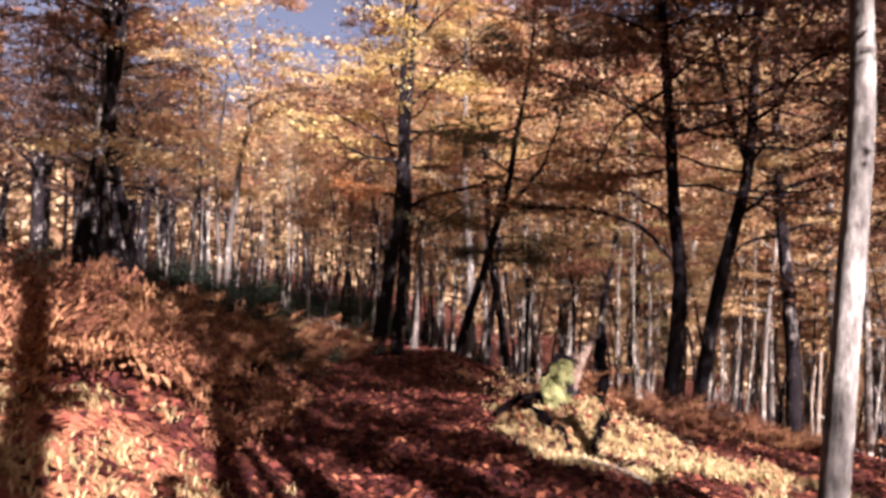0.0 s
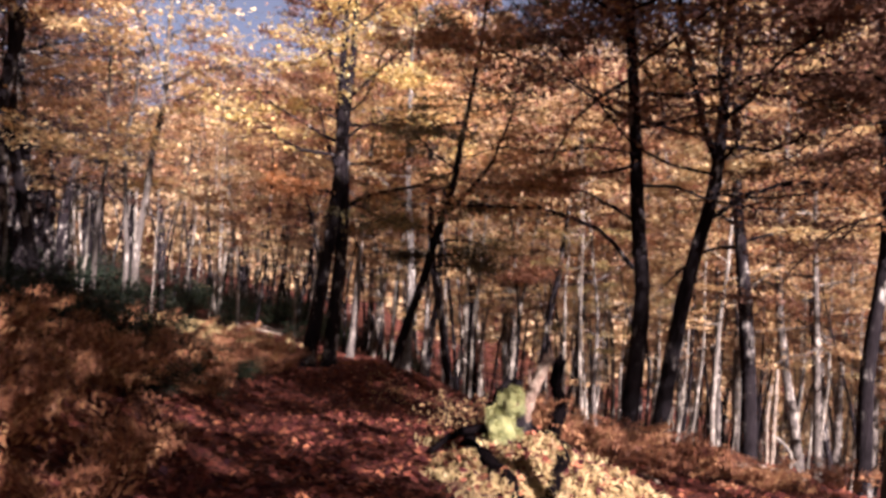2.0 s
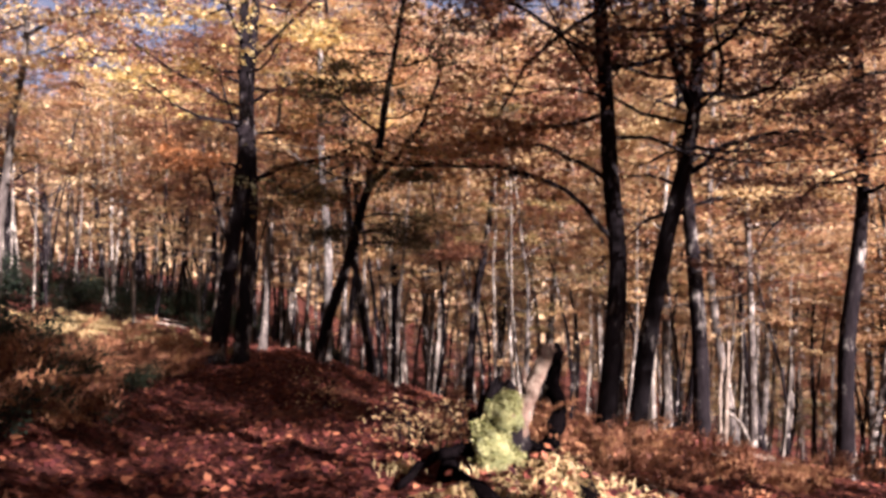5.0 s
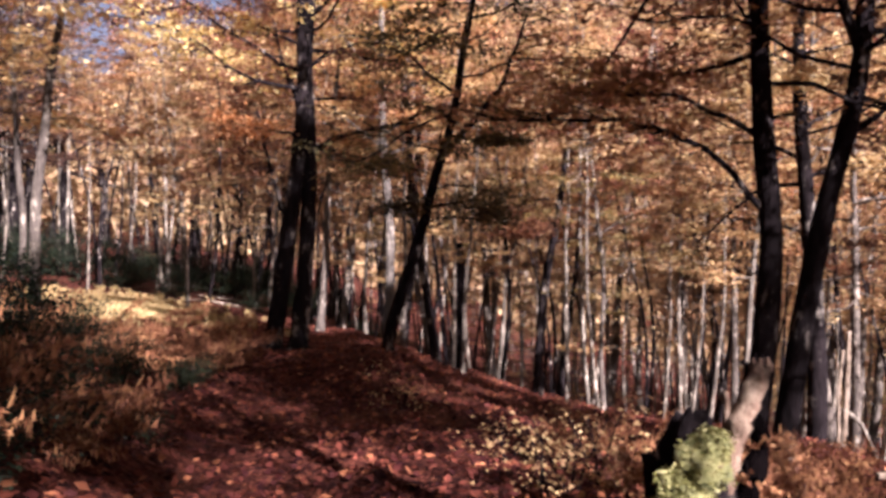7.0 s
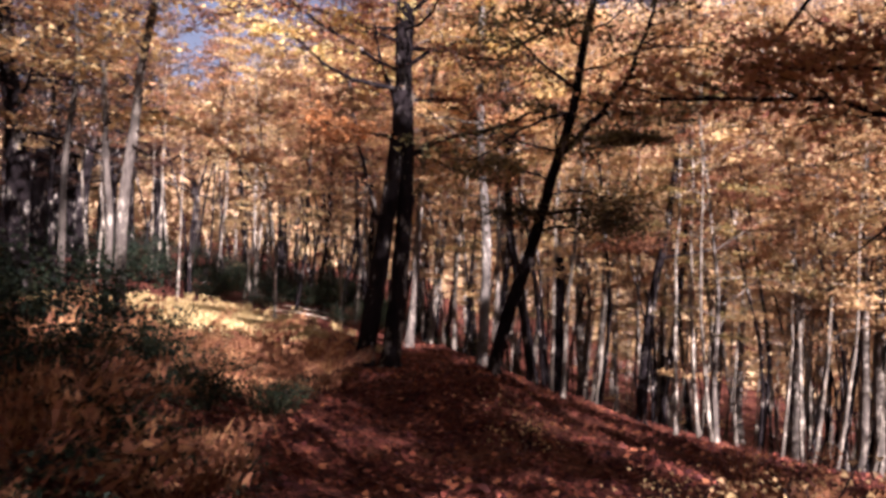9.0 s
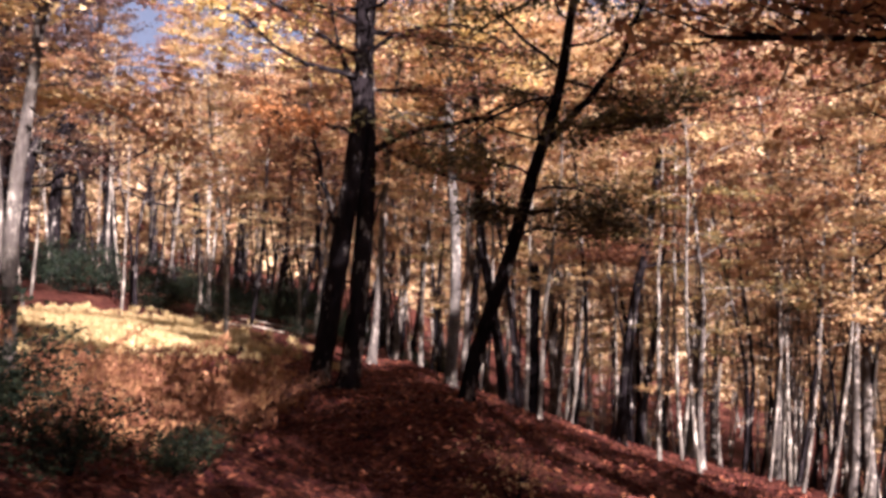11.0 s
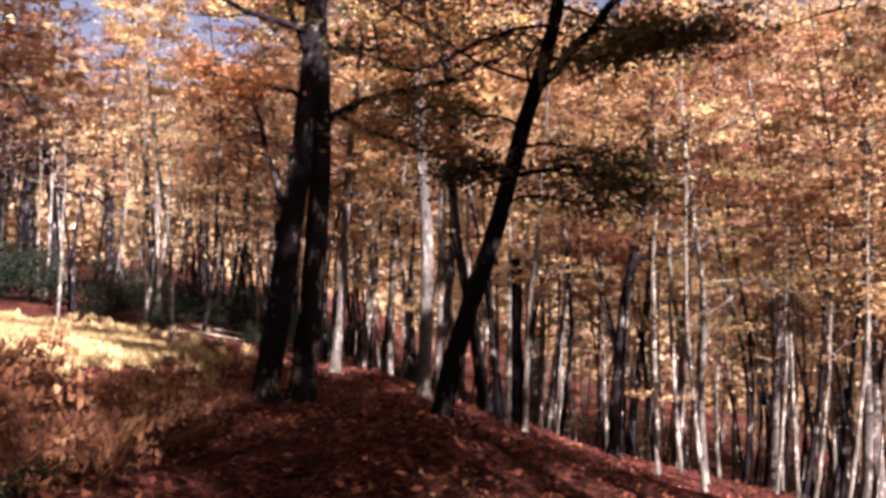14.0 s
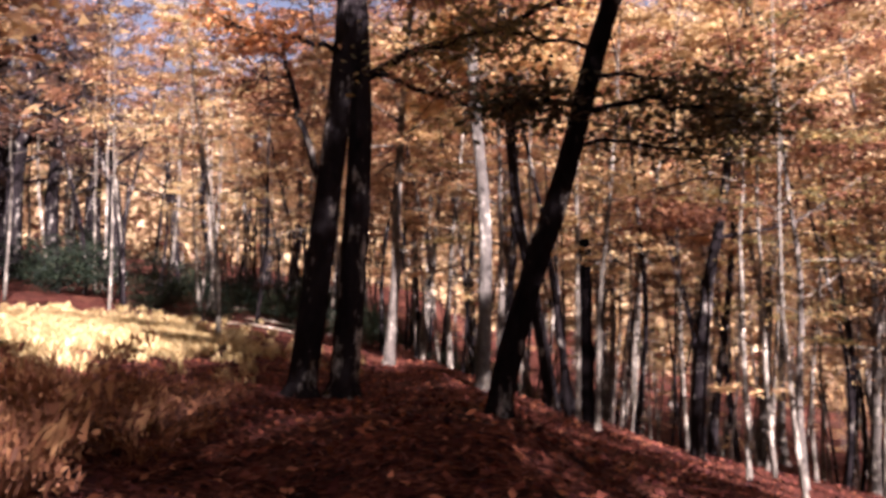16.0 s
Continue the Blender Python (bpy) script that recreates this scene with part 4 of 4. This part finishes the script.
for i, (x, y, s) in enumerate([(1.1, 10.0, 0.9), (0.75, 9.4, 0.7), (1.5, 10.8, 1.0), (0.2, 13.8, 0.8), (1.9, 12.0, 0.9), (0.95, 11.6, 0.7)]):
    m = pose(x, y, lz(x, y), 0, 0, i * 97) @ Matrix.Scale(s, 4)
    if i == 0:
        young.matrix_basis = m
    else:
        copy_thing(young, pose(0, 0, 0)).matrix_basis = m


# ---- the mossy stump and dead wood ----
def lump(seed, cx, cy, cz, rx, ry, rz, rough=0.2, sides=26, rings=16):
    """A knobbly rounded body."""
    b, v = Buf(), []
    for i in range(rings):
        th = math.pi * (i + 0.02) / (rings - 1 + 0.04)
        for j in range(sides):
            a = j * 2 * math.pi / sides
            d = Vector((math.sin(th) * math.cos(a), math.sin(th) * math.sin(a), -math.cos(th)))
            k = 1 + rough * noise.noise(d * 1.7 + Vector((seed, 0, 0))) * 2 + rough * 0.7 * noise.noise(d * 4.5 + Vector((0, seed, 0)))
            v.append((cx + rx * k * d.x, cy + ry * k * d.y, cz + rz * k * d.z))
    f = [(i * sides + j, i * sides + (j + 1) % sides, (i + 1) * sides + (j + 1) % sides, (i + 1) * sides + j) for i in range(rings - 1) for j in range(sides)]
    f += [tuple(range(sides - 1, -1, -1)), tuple((rings - 1) * sides + j for j in range(sides))]
    b.add(v, f)
    return b


def moss_fuzz(seed, buf, n):
    """Short upright moss shoots standing on a body's skin."""
    rng = np.random.default_rng(seed)
    v = np.concatenate(buf.v)
    q = v[rng.integers(0, len(v), n)] + rng.normal(0, 0.012, (n, 3))
    return quads_mesh("shoots", leaf_quads(rng, q, 0.026, 1.4, 0.5), moss_leaf)


sx, sy = 1.2, 8.45
sz = lz(sx, sy)
stump = tagged(empty("tree_stump", pose(sx, sy, sz)), "rotten tree stump cushioned with yellow-green moss", "stump")
part("body", lump(81, 0.06, 0.14, 0.16, 0.2, 0.15, 0.36, 0.32).mesh("body", bark_shaded), stump)
for i, (cx, cy, cz, rx, ry, rz) in enumerate([(-0.03, -0.08, 0.13, 0.135, 0.11, 0.14), (0.05, -0.04, 0.35, 0.105, 0.1, 0.13), (0.1, -0.06, 0.44, 0.06, 0.06, 0.07), (-0.1, -0.03, 0.24, 0.07, 0.07, 0.08), (0.13, -0.02, 0.02, 0.1, 0.09, 0.08)]):
    b = lump(82 + i, cx, cy, cz, rx, ry, rz, 0.26)
    cushion = part("moss", b.mesh("moss", moss_mat), stump, "thick yellow-green moss")
    part("moss_fringe", moss_fuzz(90 + i, b, 1100), cushion, kind="stuff")
# the first two roots stand in for trunk shadows lying across the knoll
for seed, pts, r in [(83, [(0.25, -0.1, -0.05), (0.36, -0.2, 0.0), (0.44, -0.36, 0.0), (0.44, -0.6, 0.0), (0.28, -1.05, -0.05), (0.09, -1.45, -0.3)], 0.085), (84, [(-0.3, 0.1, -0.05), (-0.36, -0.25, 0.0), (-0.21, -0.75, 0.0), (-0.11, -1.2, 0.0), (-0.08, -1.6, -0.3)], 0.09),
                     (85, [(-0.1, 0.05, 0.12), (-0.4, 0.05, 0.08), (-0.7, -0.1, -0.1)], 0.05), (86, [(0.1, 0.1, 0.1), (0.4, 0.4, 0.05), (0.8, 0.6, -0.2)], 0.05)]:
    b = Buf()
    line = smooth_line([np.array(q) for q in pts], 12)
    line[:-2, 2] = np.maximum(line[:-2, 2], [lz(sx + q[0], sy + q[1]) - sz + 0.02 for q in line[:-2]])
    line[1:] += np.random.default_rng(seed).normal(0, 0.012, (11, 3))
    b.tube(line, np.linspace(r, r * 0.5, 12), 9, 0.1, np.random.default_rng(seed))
    part("root", b.mesh("root", bark_black_shade), stump)


def log(seed, pts, r, label, material, name="broken_log", stubs=3, rough=1.0):
    """A broken length of wood with stubs of side branches and splinters at its end."""
    rng = np.random.default_rng(seed)
    foot = np.array(pts[0], float)
    thing = tagged(empty(name, pose(*foot)), label, "tree" if name == "dead_tree" else "log" if r > 0.05 else "stick")
    line = smooth_line([np.array(q, float) - foot for q in pts], 24)
    line[1:] += rng.normal(0, r * 0.09 * rough, (23, 3))
    b = Buf()
    rad = np.linspace(r, r * 0.75, 24) * (1 + rng.normal(0, 0.07 * rough, 24))
    rad[-1] *= 0.85
    b.tube(line, rad, 18, 0.11, rng)
    part("wood", b.mesh("wood", material), thing)
    for i in range(stubs):
        p, d = along(line, rng.uniform(0.25, 0.9))
        c = Buf()
        c.tube(bend(rng, p, d / np.linalg.norm(d) * 0.6 + rng.normal(0, 0.6, 3), r * rng.uniform(2, 5), 4, 0.15, 0), np.linspace(r * 0.4, r * 0.15, 5), 6, 0.06, rng)
        part("stub", c.mesh("stub", material), thing)
    if r > 0.06:
        for i in range(7):
            c = Buf()
            o = rng.normal(0, r * 0.45, 3)
            c.tube(bend(rng, line[-2] + o, line[-1] - line[-3], r * rng.uniform(0.4, 1.0), 3, 0.2, 0), np.linspace(r * 0.3, 0.01, 4), 5, 0.1, rng)
            part("splinter", c.mesh("splinter", material), thing)
    return thing


log(91, [(1.36, 8.52, lz(1.36, 8.52) - 0.05), (1.41, 8.53, 0.26), (1.51, 8.55, 0.5), (1.61, 8.55, 0.74)], 0.066, "broken pale rotten log leaning beside the stump", rotten_wood)
log(92, [(1.72, 9.0, lz(1.72, 9.0) - 0.05), (1.86, 9.0, 0.22), (1.78, 9.0, 0.45), (1.83, 9.0, 0.7)], 0.07, "dark crooked stem of a dead sapling behind the stump", bark_black_shade, "dead_tree", 2)


def lie(seed, x, y, turn, length, r, label):
    pts = []
    for f in (0, 0.35, 0.7, 1.0):
        a, b = x + math.cos(turn) * length * f, y + math.sin(turn) * length * f
        pts.append((a, b, lz(a, b) + r * 0.7 + (0.05 if 0 < f < 1 else 0)))
    return log(seed, pts, r, label, dead_wood, "fallen_branch", 4)


for i, (x, y, a, n, r) in enumerate([(8.4, 18.2, 0.4, 1.9, 0.045), (8.2, 18.0, 1.4, 1.2, 0.03), (12.3, 36.6, 1.0, 1.6, 0.05), (-7.0, 36.0, 0.2, 2.2, 0.04), (-5.0, 38.0, 2.6, 2.6, 0.04), 
                                     (2.3, 10.6, 0.5, 1.2, 0.025), (3.0, 9.3, 2.0, 1.0, 0.025), (0.9, 6.4, -0.7, 0.9, 0.018), (5.2, 12.6, 0.3, 1.6, 0.04), (-9.0, 41.5, 0.5, 3.2, 0.06)]):
    lie(101 + i, x, y, a, n, r, "bleached fallen branch lying on the leaves")

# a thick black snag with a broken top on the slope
log(115, [(2.86, 28.1, lz(2.86, 28.1) - 0.1), (2.85, 28.1, -1.6), (2.8, 28.1, -0.7), (2.84, 28.1, 0.2), (2.78, 28.1, 1.05)], 0.18, "thick black snag with a broken top", bark_black_shade, "dead_tree", 2, 0.5)

# bleached dead stems at the edge of the drop
log(111, [(8.9, 18.6, lz(8.9, 18.6)), (8.95, 18.6, -1.6), (8.98, 18.6, -0.45)], 0.05, "bleached dead stem standing at the edge of the drop", dead_wood, "dead_tree", 2)
log(112, [(8.9, 18.6, -1.95), (9.25, 18.6, -2.2), (9.8, 18.6, lz(9.8, 18.6))], 0.04, "bleached dead branch propped against a stem", bark_pale, "dead_tree", 2)
log(113, [(8.75, 18.5, lz(8.75, 18.5)), (8.72, 18.5, -1.5), (8.8, 18.5, -0.8)], 0.035, "thin bleached dead stem at the edge of the drop", dead_wood, "dead_tree", 1)
